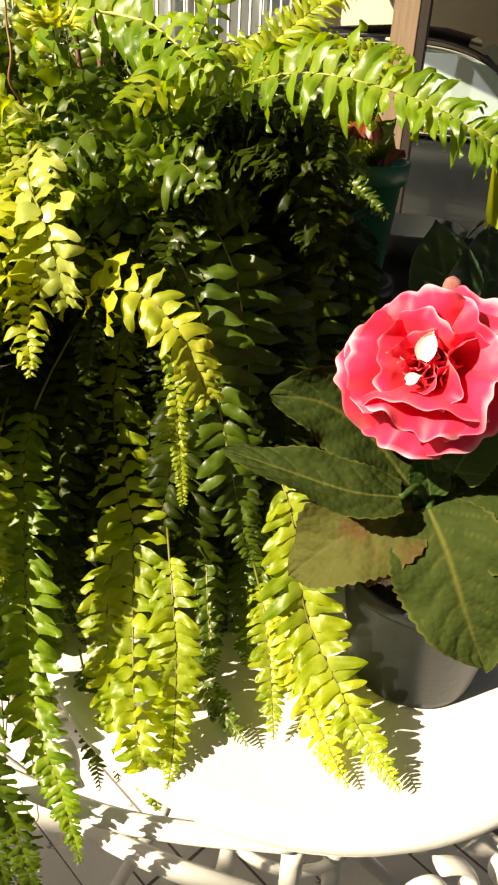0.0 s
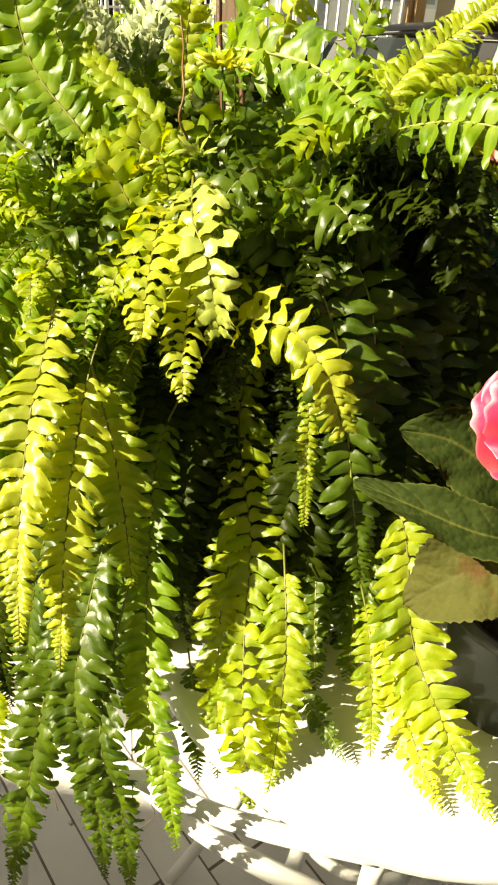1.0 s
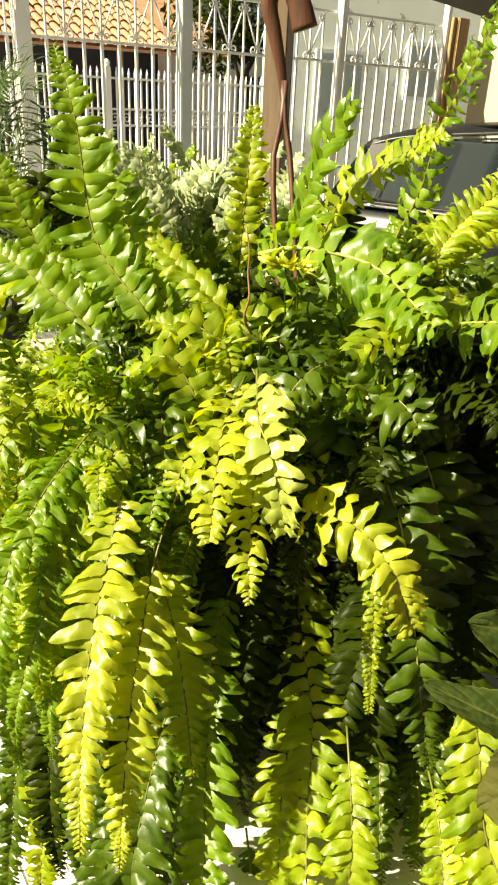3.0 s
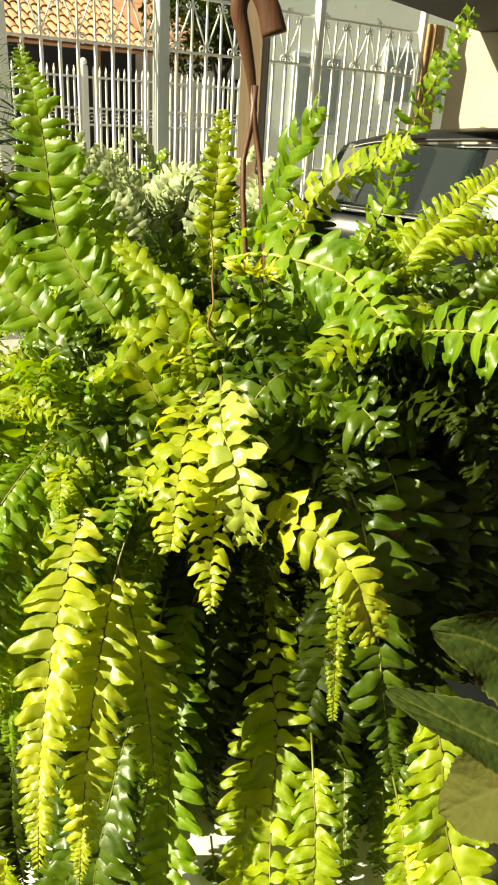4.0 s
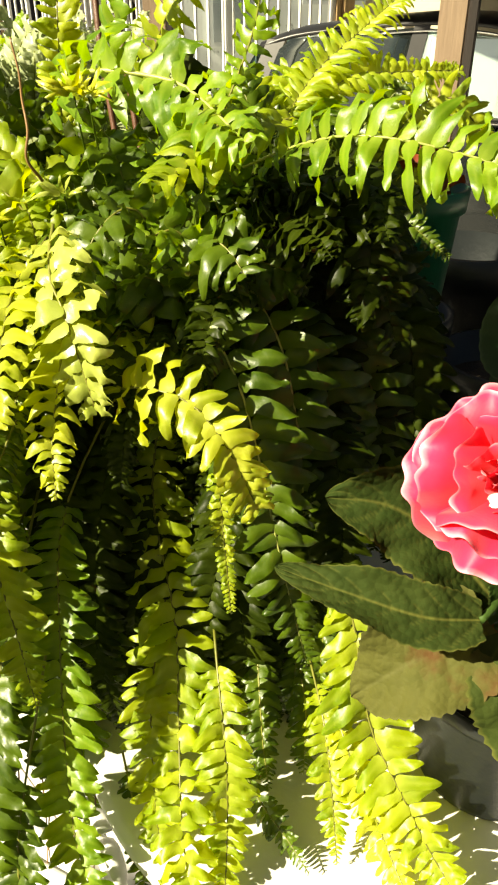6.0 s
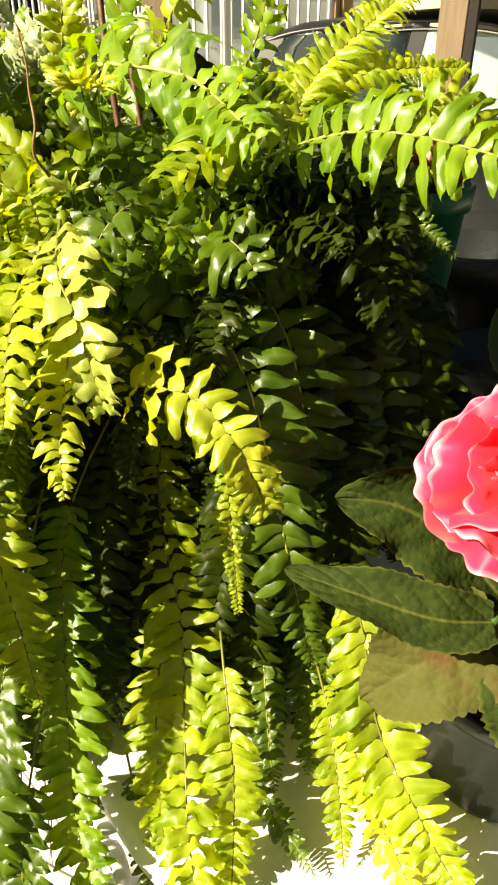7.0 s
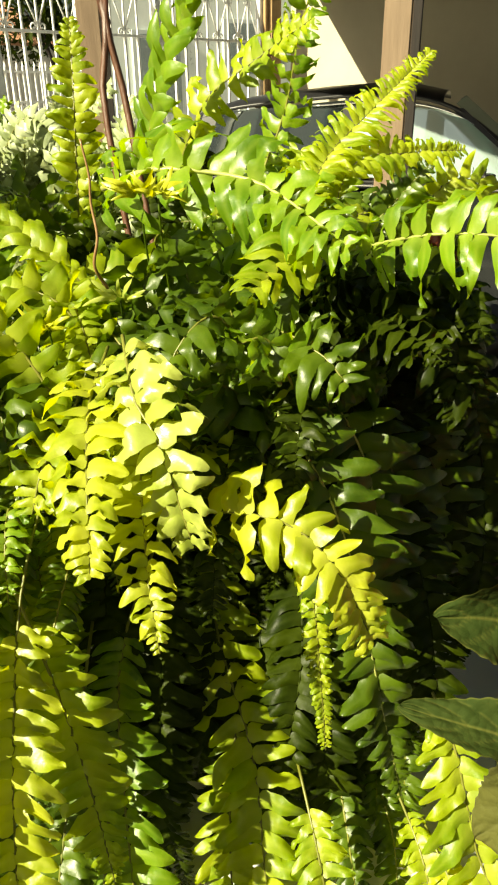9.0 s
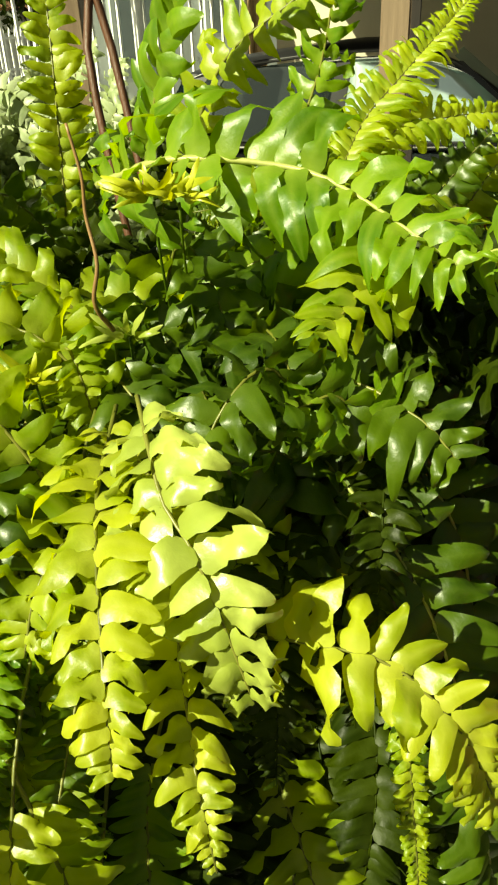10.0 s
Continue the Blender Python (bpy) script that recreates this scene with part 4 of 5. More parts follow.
frond(fern, [(-0.27, 0.56, 1.21), (-0.324, 0.576, 1.244), (-0.375, 0.592, 1.274), (-0.423, 0.608, 1.291)], 0.062, FERN_BRIGHT, (0.2, -0.8, 0.6), 0.1, dense=0.31, wave=0.15, twist=0.28, curl=0.06)
frond(fern, [(-0.19, 0.60, 1.24), (-0.212, 0.608, 1.256), (-0.259, 0.640, 1.283), (-0.296, 0.664, 1.308)], 0.05, FERN_YOUNG, (0.2, -0.6, 0.8), 0.0, fold=0.9, lean=0.7, label="folded yellow green frond")
frond(fern, [(-0.175, 0.605, 1.300), (-0.139, 0.568, 1.314), (-0.092, 0.553, 1.311), (-0.069, 0.533, 1.303), (-0.040, 0.495, 1.285)], 0.070, FERN_BRIGHT, (0.05, -0.9, 0.5), 0.0, loose=True, wave=0.26, twist=0.30, plump=0.90, tip=0.45, dense=0.35, lean=0.35, curl=0.10, fold=0.5, droop=0.35, stem=STEM_PALE, thick=0.0021, label="broad green frond with a pale midrib")
frond(fern, [(-0.016, 0.576, 1.288), (-0.053, 0.528, 1.283), (-0.085, 0.49, 1.265)], 0.06, FERN_YOUNG, (0.1, -0.6, 0.9), 0.0, tip=0.4, lean=0.6)
frond(fern, [(-0.06, 0.60, 1.25), (-0.007, 0.532, 1.280), (0.030, 0.506, 1.287), (0.078, 0.490, 1.280), (0.112, 0.480, 1.269), (0.150, 0.468, 1.25)], 0.066, FERN_BRIGHT, (0.0, -0.8, 0.65), 0.2, loose=True, wave=0.30, twist=0.45, plump=0.9, tip=0.45, dense=0.28, fold=0.8, droop=0.3, stem=STEM_PALE, label="long arching green frond")
frond(fern, [(-0.160, 0.688, 1.300), (-0.143, 0.672, 1.354), (-0.128, 0.656, 1.387), (-0.116, 0.640, 1.410)], 0.064, FERN_BRIGHT, (-0.35, -0.8, 0.45), 0.0, tip=0.5, wave=0.14, twist=0.2, dense=0.36, lean=0.85, plump=1.0, label="broad glossy upright frond")
frond(fern, [(-0.139, 0.720, 1.292), (-0.114, 0.704, 1.345), (-0.077, 0.688, 1.372), (-0.042, 0.672, 1.394)], 0.055, FERN_YOUNG, (-0.3, -0.7, 0.6), 0.0, tip=0.3, wave=0.24)
frond(fern, [(-0.09, 0.76, 1.25), (-0.054, 0.760, 1.333), (-0.043, 0.744, 1.394), (-0.028, 0.720, 1.436), (-0.008, 0.680, 1.489)], 0.046, FERN_BRIGHT, (-0.4, -0.8, 0.5), 0.1, dense=0.42, tip=0.4, wave=0.3, twist=0.7)
frond(fern, [(-0.224, 0.760, 1.255), (-0.221, 0.776, 1.342), (-0.222, 0.800, 1.405)], 0.045, FERN_YOUNG, (0.2, -1, 0.1), 0.0, tip=0.25)
# tufts of young leaves
def tuft(at, seed, count, size, mat, tilt=0.0):
    """A fan of slim young leaflets that have not yet spread."""
    rng = np.random.default_rng(seed)
    at = np.array(at)
    ob = rod("young_shoot", [at + (0.004, 0.03, -0.09), at + (0, 0.01, -0.03), at], 0.0007, FERN, fern, 0.0006, 8, 5)
    verts, faces, veins = [], [], []
    for k in range(count):
        w = tilt + math.pi * (k + 0.5) / count + rng.uniform(-0.12, 0.12)
        d = unit((math.cos(w), -0.35 + rng.uniform(-0.4, 0.3), 0.25 + 0.55 * math.sin(w)))
        a = unit(np.cross(d, (rng.uniform(-0.4, 0.4), -1, 0.3)))
        l = size * rng.uniform(0.7, 1.15)
        pts = leaflet(rng, at + d * 0.003, d, a, np.cross(a, d), l, l * 0.2, rng.uniform(-0.35, 0.35), rng.uniform(-0.1, 0.5), 0.5, 0.10, rng.uniform(-0.5, 0.5))
        o = len(verts) * NU * NV
        verts.append(pts)
        faces.extend([(p0 + o, p1 + o, p2 + o, p3 + o) for p0, p1, p2, p3 in LEAF_FACES])
        veins.append(LEAF_VEIN)
    part("blade", mesh_of("blade", np.concatenate(verts), faces, mat, np.concatenate(veins)), None, ob)


tuft((-0.145, 0.545, 1.302), 1, 14, 0.020, FERN_YELLOW)
tuft((-0.135, 0.540, 1.302), 5, 9, 0.016, FERN_YELLOW, -0.4)
tuft((-0.204, 0.545, 1.228), 2, 13, 0.020, FERN_YELLOW, 0.5)
tuft((-0.163, 0.559, 1.242), 3, 8, 0.018, FERN_PALE)
# a dead stalk that lost its leaflets
rod("dead_stalk", [(-0.164, 0.525, 1.258), (-0.168, 0.515, 1.272), (-0.165, 0.515, 1.287), (-0.1675, 0.52, 1.303), (-0.167, 0.52, 1.316), (-0.170, 0.522, 1.333)], 0.0010, STEM_DRY, fern, 0.0006, 26, 6, label="dry brown leafless stalk")


def spray(count, seed, low, high, reach, rise, fall, width, mats, heading=(0, 6.28), bare=0.2):
    """Fronds that leave the crown at random and arch over."""
    rng = np.random.default_rng(seed)
    for k in range(count):
        foot = rng.uniform(low, high)
        w = rng.uniform(*heading)
        r = rng.uniform(*reach)
        up, down = rng.uniform(*rise), rng.uniform(*fall)
        d = np.array((math.cos(w), math.sin(w), 0))
        pts = [foot, foot + d * r * 0.4 + (0, 0, up), foot + d * r * 0.8 + (0, 0, up * 0.9 - down * 0.3), foot + d * r + (0, 0, up * 0.6 - down)]
        if pts[3][0] > 0.02 and d[0] > 0:
            continue
        wide, mat = rng.uniform(*width), mats[rng.integers(len(mats))]
        # Near the flower lighter leaves swap to darker ones, putting shade into colour.
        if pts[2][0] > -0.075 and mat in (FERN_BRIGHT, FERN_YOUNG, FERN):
            mat = FERN_DEEP_SHADE if k % 3 == 0 else FERN
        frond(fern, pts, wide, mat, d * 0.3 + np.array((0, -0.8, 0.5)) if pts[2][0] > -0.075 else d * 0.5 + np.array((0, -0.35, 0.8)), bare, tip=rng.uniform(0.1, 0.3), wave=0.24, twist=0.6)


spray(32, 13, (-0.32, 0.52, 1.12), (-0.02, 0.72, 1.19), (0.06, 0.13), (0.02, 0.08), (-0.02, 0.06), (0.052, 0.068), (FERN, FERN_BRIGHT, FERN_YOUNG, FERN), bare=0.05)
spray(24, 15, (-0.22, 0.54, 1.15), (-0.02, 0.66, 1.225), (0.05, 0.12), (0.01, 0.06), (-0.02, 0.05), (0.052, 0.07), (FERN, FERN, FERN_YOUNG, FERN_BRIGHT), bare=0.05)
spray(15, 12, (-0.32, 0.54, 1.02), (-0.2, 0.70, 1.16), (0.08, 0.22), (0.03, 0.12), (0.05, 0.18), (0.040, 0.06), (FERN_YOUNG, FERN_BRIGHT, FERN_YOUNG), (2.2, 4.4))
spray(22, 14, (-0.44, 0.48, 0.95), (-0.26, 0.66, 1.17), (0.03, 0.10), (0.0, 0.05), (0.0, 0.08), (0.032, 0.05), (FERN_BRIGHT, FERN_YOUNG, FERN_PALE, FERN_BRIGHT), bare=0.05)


def curtain(count, seed, xs, ys, tops, drops, width, mats):
    """Fronds that hang straight down from the crown's rim."""
    rng = np.random.default_rng(seed)
    for k in range(count):
        x, y, z, d = rng.uniform(*xs), rng.uniform(*ys), rng.uniform(*tops), rng.uniform(*drops)
        s = rng.uniform(-0.03, 0.03)
        pts = [(x * 0.8 - 0.02, y + 0.12, z + 0.07), (x, y + 0.02, z), (x + s * 0.5, y - 0.02, z - d * 0.5), (x + s, y - 0.01, z - d)]
        frond(fern, pts, rng.uniform(*width), mats[rng.integers(len(mats))], (0.1 * rng.normal(), -1, 0.3), 0.2, tip=0.12)


# Left fronds take lighter leaf tones, partly in place of sunlight.
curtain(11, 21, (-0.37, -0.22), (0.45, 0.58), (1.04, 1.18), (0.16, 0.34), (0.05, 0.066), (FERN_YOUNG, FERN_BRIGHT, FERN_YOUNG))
curtain(14, 24, (-0.32, -0.16), (0.43, 0.52), (0.88, 0.98), (0.10, 0.26), (0.045, 0.06), (FERN, FERN, FERN_BRIGHT, FERN_DEEP_SHADE))

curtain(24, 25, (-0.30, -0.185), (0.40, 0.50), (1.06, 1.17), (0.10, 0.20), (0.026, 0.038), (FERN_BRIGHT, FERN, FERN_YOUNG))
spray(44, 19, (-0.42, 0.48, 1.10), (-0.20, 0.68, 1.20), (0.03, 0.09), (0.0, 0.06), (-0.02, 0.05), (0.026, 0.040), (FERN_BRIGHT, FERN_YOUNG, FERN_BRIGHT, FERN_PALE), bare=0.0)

# inner fronds of the crown, too many to tell apart
POOL = []
spray(60, 11, (-0.26, 0.58, 1.08), (0.0, 0.74, 1.17), (0.06, 0.20), (0.03, 0.13), (0.02, 0.10), (0.040, 0.06), (FERN, FERN, FERN_YOUNG, FERN_DEEP_SHADE))
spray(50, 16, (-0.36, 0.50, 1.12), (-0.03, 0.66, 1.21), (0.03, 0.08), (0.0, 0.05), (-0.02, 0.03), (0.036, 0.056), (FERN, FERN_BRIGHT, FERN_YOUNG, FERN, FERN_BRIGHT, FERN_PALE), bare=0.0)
# curtains mostly in the darkened leaf, their shade put into its colour
curtain(50, 22, (-0.20, 0.035), (0.55, 0.66), (1.0, 1.16), (0.14, 0.28), (0.045, 0.06), (FERN_DEEP_SHADE, FERN_DEEP_SHADE, FERN))
curtain(30, 23, (-0.22, 0.03), (0.49, 0.56), (0.90, 1.0), (0.07, 0.16), (0.04, 0.055), (FERN_DEEP_SHADE, FERN))
curtain(16, 26, (-0.19, 0.03), (0.47, 0.53), (1.0, 1.08), (0.10, 0.20), (0.045, 0.058), (FERN_DEEP_SHADE,))
# fronds reaching over to the flower's side, and the shaded ones that hang below them
# Both sets carry their shade in the leaf colour.
rng = np.random.default_rng(51)
for k in range(16):
    y = rng.uniform(0.54, 0.72)
    z = 1.215 + 0.03 * rng.uniform(-1, 1) - 0.25 * (y - 0.62)
    reach = rng.uniform(0.03, 0.065)
    frond(fern, [(-0.08, y + 0.06, z - 0.05), (-0.03, y + 0.02, z), (0.03, y, z + 0.008), (reach, y - 0.03, z - rng.uniform(0.01, 0.05))], rng.uniform(0.055, 0.075), FERN_DEEP_SHADE, (0.1, -0.3, 0.9), 0.1, tip=0.25, wave=0.2)
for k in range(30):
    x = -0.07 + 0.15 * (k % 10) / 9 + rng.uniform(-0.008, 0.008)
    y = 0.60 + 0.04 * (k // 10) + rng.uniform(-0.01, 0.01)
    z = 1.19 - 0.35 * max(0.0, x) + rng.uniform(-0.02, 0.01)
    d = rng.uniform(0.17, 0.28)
    frond(fern, [(x - 0.05, y + 0.06, z - 0.01), (x - 0.01, y + 0.01, z), (x + 0.006, y - 0.02, z - d * 0.5), (x + rng.uniform(-0.01, 0.015), y - 0.025, z - d)], rng.uniform(0.058, 0.072), FERN_DEEP_SHADE, FRONT, 0.05, tip=0.2, wave=0.14)
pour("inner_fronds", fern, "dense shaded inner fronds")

# dry roots and leafless threads that hang below the side fronds
rng = np.random.default_rng(71)
for k in range(7):
    a0 = np.array((-0.258 + 0.014 * k + rng.uniform(-0.006, 0.006), 0.41 + rng.uniform(-0.02, 0.03), 0.685 + rng.uniform(-0.03, 0.02)))
    pts = [a0 + (0.0, 0.03, 0.10)]
    for j in range(5):
        pts.append(a0 + (rng.uniform(-0.009, 0.009), rng.uniform(-0.006, 0.006), -0.024 * j))
    rod("dry_root", pts, 0.0008, STEM_DRY, fern, 0.0004, 26, 5, label="thin dry brown root")

# carved ornament on two sticks, stuck into the fern's pot
stake = thing("garden_ornament", "carved red brown wooden hook on two thin sticks among the fronds", "garden ornament")
rod("hook", [(-0.204, 0.88, 1.406), (-0.21, 0.88, 1.441), (-0.219, 0.88, 1.475), (-0.226, 0.88, 1.5), (-0.221, 0.88, 1.518), (-0.209, 0.88, 1.521), (-0.196, 0.88, 1.504), (-0.187, 0.88, 1.479)], 0.0022, RED_WOOD, stake, 0.0085, n=44, sides=14, flat=1.6)
rod("stick", [(-0.204, 0.88, 1.431), (-0.206, 0.88, 1.395), (-0.209, 0.86, 1.33), (-0.17, 0.80, 1.12), (-0.11, 0.72, 0.98)], 0.0034, RED_WOOD, stake, 0.0028, n=14, sides=7)
rod("stick", [(-0.208, 0.88, 1.431), (-0.203, 0.88, 1.395), (-0.192, 0.87, 1.348), (-0.15, 0.80, 1.12), (-0.09, 0.72, 0.98)], 0.0034, RED_WOOD, stake, 0.0028, n=14, sides=7)

# ---------------------------------------------------------------- fern behind, and other plants
CROWN = np.array((0.0, 0.86, 1.10))
back = thing("fern", "second fern with arching yellow green fronds behind the first", "fern", (0, 0, 0))
frond(back, [(-0.06, 0.80, 1.16), (-0.038, 0.816, 1.240), (-0.003, 0.880, 1.293), (0.036, 0.919, 1.325), (0.120, 0.998, 1.389)], 0.066, FERN_YOUNG, (-0.2, -0.9, 0.5), 0.3, dense=0.21, plump=0.9, wave=0.2, twist=0.5, tip=0.2)
frond(back, [(-0.01, 0.84, 1.2), (0.020, 0.880, 1.283), (0.082, 0.920, 1.293), (0.156, 0.960, 1.292)], 0.05, FERN_YOUNG, (0, -1, 0.6), 0.2, tip=0.3)
frond(back, [(0.0, 0.82, 1.2), (0.048, 0.840, 1.245), (0.091, 0.880, 1.255), (0.134, 0.920, 1.248)], 0.036, FERN_YOUNG, (0, -1, 0.6), 0.2, tip=0.3, dense=0.4)
rng = np.random.default_rng(31)
for k in range(44):
    w = rng.uniform(-0.6, 3.6)
    r = rng.uniform(0.08, 0.16)
    f0 = np.array((rng.uniform(-0.08, 0.05), rng.uniform(0.78, 0.90), rng.uniform(1.10, 1.2)))
    d = np.array((math.cos(w), math.sin(w) * 0.5, 0))
    frond(back, [f0, f0 + d * r * 0.5 + (0, 0, rng.uniform(0.04, 0.10)), f0 + d * r + (0, 0, rng.uniform(0.0, 0.10))], rng.uniform(0.04, 0.06), (FERN_YOUNG, FERN)[k % 2], (0, -0.9, 0.6), 0.15, tip=0.2)
bp = thing("flower_pot", "dark plastic pot holding the second fern", "flower pot", (-0.03, 1.0, 0.8))
part("pot_body", lathe([(0.075, 0.0), (0.08, 0.004), (0.10, 0.2), (0.108, 0.2), (0.108, 0.22), (0.098, 0.22), (0.09, 0.17), (0.001, 0.17)], 36), BLACK_PLASTIC, bp, smooth=True)

pale = thing("fern", "pale sunlit fern by the gate side", "fern", (0, 0, 0))
CROWN = np.array((-0.38, 1.05, 0.9))
rng = np.random.default_rng(41)
for k in range(90):
    f0 = np.array((rng.uniform(-0.52, -0.16), rng.uniform(0.86, 1.08), rng.uniform(1.08, 1.26)))
    w = rng.uniform(0, 6.28)
    d = np.array((math.cos(w), math.sin(w) * 0.6, 0)) * rng.uniform(0.04, 0.11)
    frond(pale, [f0, f0 + d * 0.5 + (0, 0, rng.uniform(0.03, 0.09)), f0 + d + (0, 0, rng.uniform(-0.02, 0.08))], rng.uniform(0.04, 0.055), (SHRUB, FERN, FERN_DEEP_SHADE)[k % 3], (0, -0.8, 0.7), 0.1, tip=0.3, wave=0.1)
for k in range(70):
    f0 = np.array((rng.uniform(-0.62, -0.20), rng.uniform(0.92, 1.10), rng.uniform(1.2, 1.30)))
    w = rng.uniform(0, 6.28)
    d = np.array((math.cos(w), math.sin(w) * 0.6, 0)) * rng.uniform(0.03, 0.08)
    frond(pale, [f0 - (0, 0, 0.06), f0 + d * 0.4 + (0, 0, rng.uniform(0.0, 0.04)), f0 + d + (0, 0, rng.uniform(0.0, 0.06))], rng.uniform(0.045, 0.06), (SHRUB, SHRUB, FERN)[k % 3], (-0.2, -0.6, 0.8), 0.2, tip=0.35, wave=0.2, plump=1.25, twist=0.6)
shrub = thing("shrub", "pale leaved shrub beside the gate side fern", "shrub", (0, 0, 0))
rng = np.random.default_rng(61)
for k in range(46):
    f0 = np.array((rng.uniform(-0.56, -0.26), rng.uniform(1.0, 1.12), rng.uniform(1.18, 1.33)))
    d = np.array((rng.uniform(-0.05, 0.05), rng.uniform(-0.04, 0.02), rng.uniform(0.02, 0.06)))
    frond(shrub, [(-0.38 + 0.2 * rng.uniform(-1, 1), 1.06, 1.05), f0 - d, f0, f0 + d], rng.uniform(0.042, 0.058), SHRUB if k % 4 else FERN_BRIGHT, (-0.2, -0.7, 0.7), 0.5, tip=0.5, wave=0.2, plump=1.7, dense=0.62, twist=0.9, lean=0.5)
pp = thing("planter", "tall grey planter with a pale fern", "planter", (-0.36, 1.06, 0))
part("planter_body", lathe([(0.10, 0.0), (0.11, 0.01), (0.15, 1.04), (0.162, 1.05), (0.162, 1.08), (0.15, 1.08), (0.14, 1.0), (0.001, 1.0)], 36), GREY_WALL, pp, smooth=True)

gp = thing("flower_pot", "black plastic nursery pot standing on the bench", "flower pot", (0.115, 0.97, 0.8))
part("pot_body", lathe([(0.05, 0.0), (0.055, 0.005), (0.064, 0.20), (0.07, 0.2), (0.07, 0.222), (0.064, 0.222), (0.06, 0.16), (0.001, 0.16)], 36), BLACK_PLASTIC, gp, smooth=True)
gp = thing("flower_pot", "wide black plastic pot in the shade on the bench", "flower pot", (0.262, 0.95, 0.8))
part("pot_body", lathe([(0.06, 0.0), (0.066, 0.005), (0.088, 0.145), (0.095, 0.147), (0.096, 0.17), (0.088, 0.172), (0.082, 0.12), (0.001, 0.12)], 44), BLACK_PLASTIC, gp, smooth=True)
part("soil", lathe([(0.001, 0.13), (0.08, 0.13), (0.05, 0.138), (0.001, 0.14)], 24), SOIL, gp)
gp = thing("flower_pot", "bright green plastic pot nested in a black one", "flower pot", (0.115, 0.97, 0.982))
part("pot_body", lathe([(0.042, 0.0), (0.046, 0.004), (0.060, 0.165), (0.066, 0.166), (0.068, 0.19), (0.063, 0.192), (0.059, 0.16), (0.052, 0.10), (0.001, 0.10)], 44), GREEN_PLASTIC, gp, smooth=True)
part("soil", lathe([(0.001, 0.10), (0.050, 0.10), (0.04, 0.108), (0.001, 0.11)], 24), SOIL, gp)

# Added pot covers bright ground; its black stands in for shade.
gp = thing("flower_pot", "tall pot added on the bench, black in place of shade", "flower pot", (0.235, 1.17, 0.8))
part("pot_body", lathe([(0.055, 0.0), (0.06, 0.005), (0.078, 0.20), (0.088, 0.202), (0.090, 0.25), (0.082, 0.252), (0.074, 0.19), (0.001, 0.19)], 40), BLACK_PLASTIC, gp, smooth=True)
part("soil", lathe([(0.001, 0.20), (0.074, 0.20), (0.05, 0.208), (0.001, 0.21)], 24), SOIL, gp)
gp = thing("flower_pot", "black plastic hanging pot with a wire handle, set on the bench", "flower pot", (0.39, 1.13, 0.8))
part("pot_body", lathe([(0.055, 0.0), (0.06, 0.005), (0.076, 0.20), (0.082, 0.202), (0.083, 0.23), (0.076, 0.232), (0.072, 0.18), (0.001, 0.18)], 40), BLACK_PLASTIC, gp, smooth=True)
rod("handle", [(0.08 * math.cos(w), -0.02 * math.sin(w), 0.222 + 0.075 * math.sin(w)) for w in np.linspace(0.0, math.pi, 13)], 0.0022, BLACK_PLASTIC, gp, n=28, sides=6)


def broad_leaf(plant, base, tip, width, up, mat, scallop=0.05, teeth=13, cup=0.12, sag=0.1, name="leaf", wave=0.04, seed=0, label="", nu=56, nv=23):
    """An ovate leaf with a scalloped margin, sunken veins and a curved blade."""
    rng = np.random.default_rng(seed)
    base, tip = np.array(base, float), np.array(tip, float)
    along = tip - base
    size = np.linalg.norm(along)
    d = along / size
    side = unit(np.cross(d, unit(up)))
    nrm = np.cross(side, d)
    vs, vein = [], []
    ph = rng.uniform(0, 6)
    for i in range(nu):
        u = i / (nu - 1)
        w = 0.5 * width * (math.sin(math.pi * u ** 0.80) ** 0.56 if 0 < u < 1 else 0.0) * (1 + scallop * abs(math.sin(teeth * math.pi * u)))
        w = max(w, 0.002)
        for j in range(nv):
            v = -1 + 2 * j / (nv - 1)
            h = cup * abs(v) ** 1.4 * w + wave * size * math.sin(7 * u + ph + 2 * v) * v * v + 0.006 * size * abs(math.sin(5.2 * math.pi * (u - 0.25 * abs(v)))) * (abs(v) > 0.05)
            q = base + d * size * (u + -0.07 * v * v * u * u) + side * v * w + nrm * (h - sag * size * (u - 0.35) ** 2 + sag * size * 0.1225)
            vs.append(q)
            vein.append((0.62 - 0.4 * u) if j == nv // 2 else (0.6 if abs(v) > 0.97 else (0.14 if abs(math.sin(5.2 * math.pi * (u - 0.25 * abs(v)))) < 0.2 else 0.0)))
    fs = [(i * nv + j, i * nv + j + 1, (i + 1) * nv + j + 1, (i + 1) * nv + j) for i in range(nu - 1) for j in range(nv - 1)]
    return part(name, mesh_of(name, vs, fs, mat, vein), None, plant, label)


begonia = thing("plant", "low rust red leafed plant in the green pot", "potted plant", (0.115, 0.97, 1.092))
rng = np.random.default_rng(9)
for k in range(14):
    w = 2 * math.pi * k / 14 + rng.uniform(-0.2, 0.2)
    r = rng.uniform(0.03, 0.07)
    broad_leaf(begonia, (0, 0, rng.uniform(0.02, 0.06)), (r * math.cos(w), r * math.sin(w), rng.uniform(0.07, 0.15)), rng.uniform(0.04, 0.055), (0, 0, 1), RUST_LEAF if k % 3 else FERN, 0.08, 9, seed=k, wave=0.1)
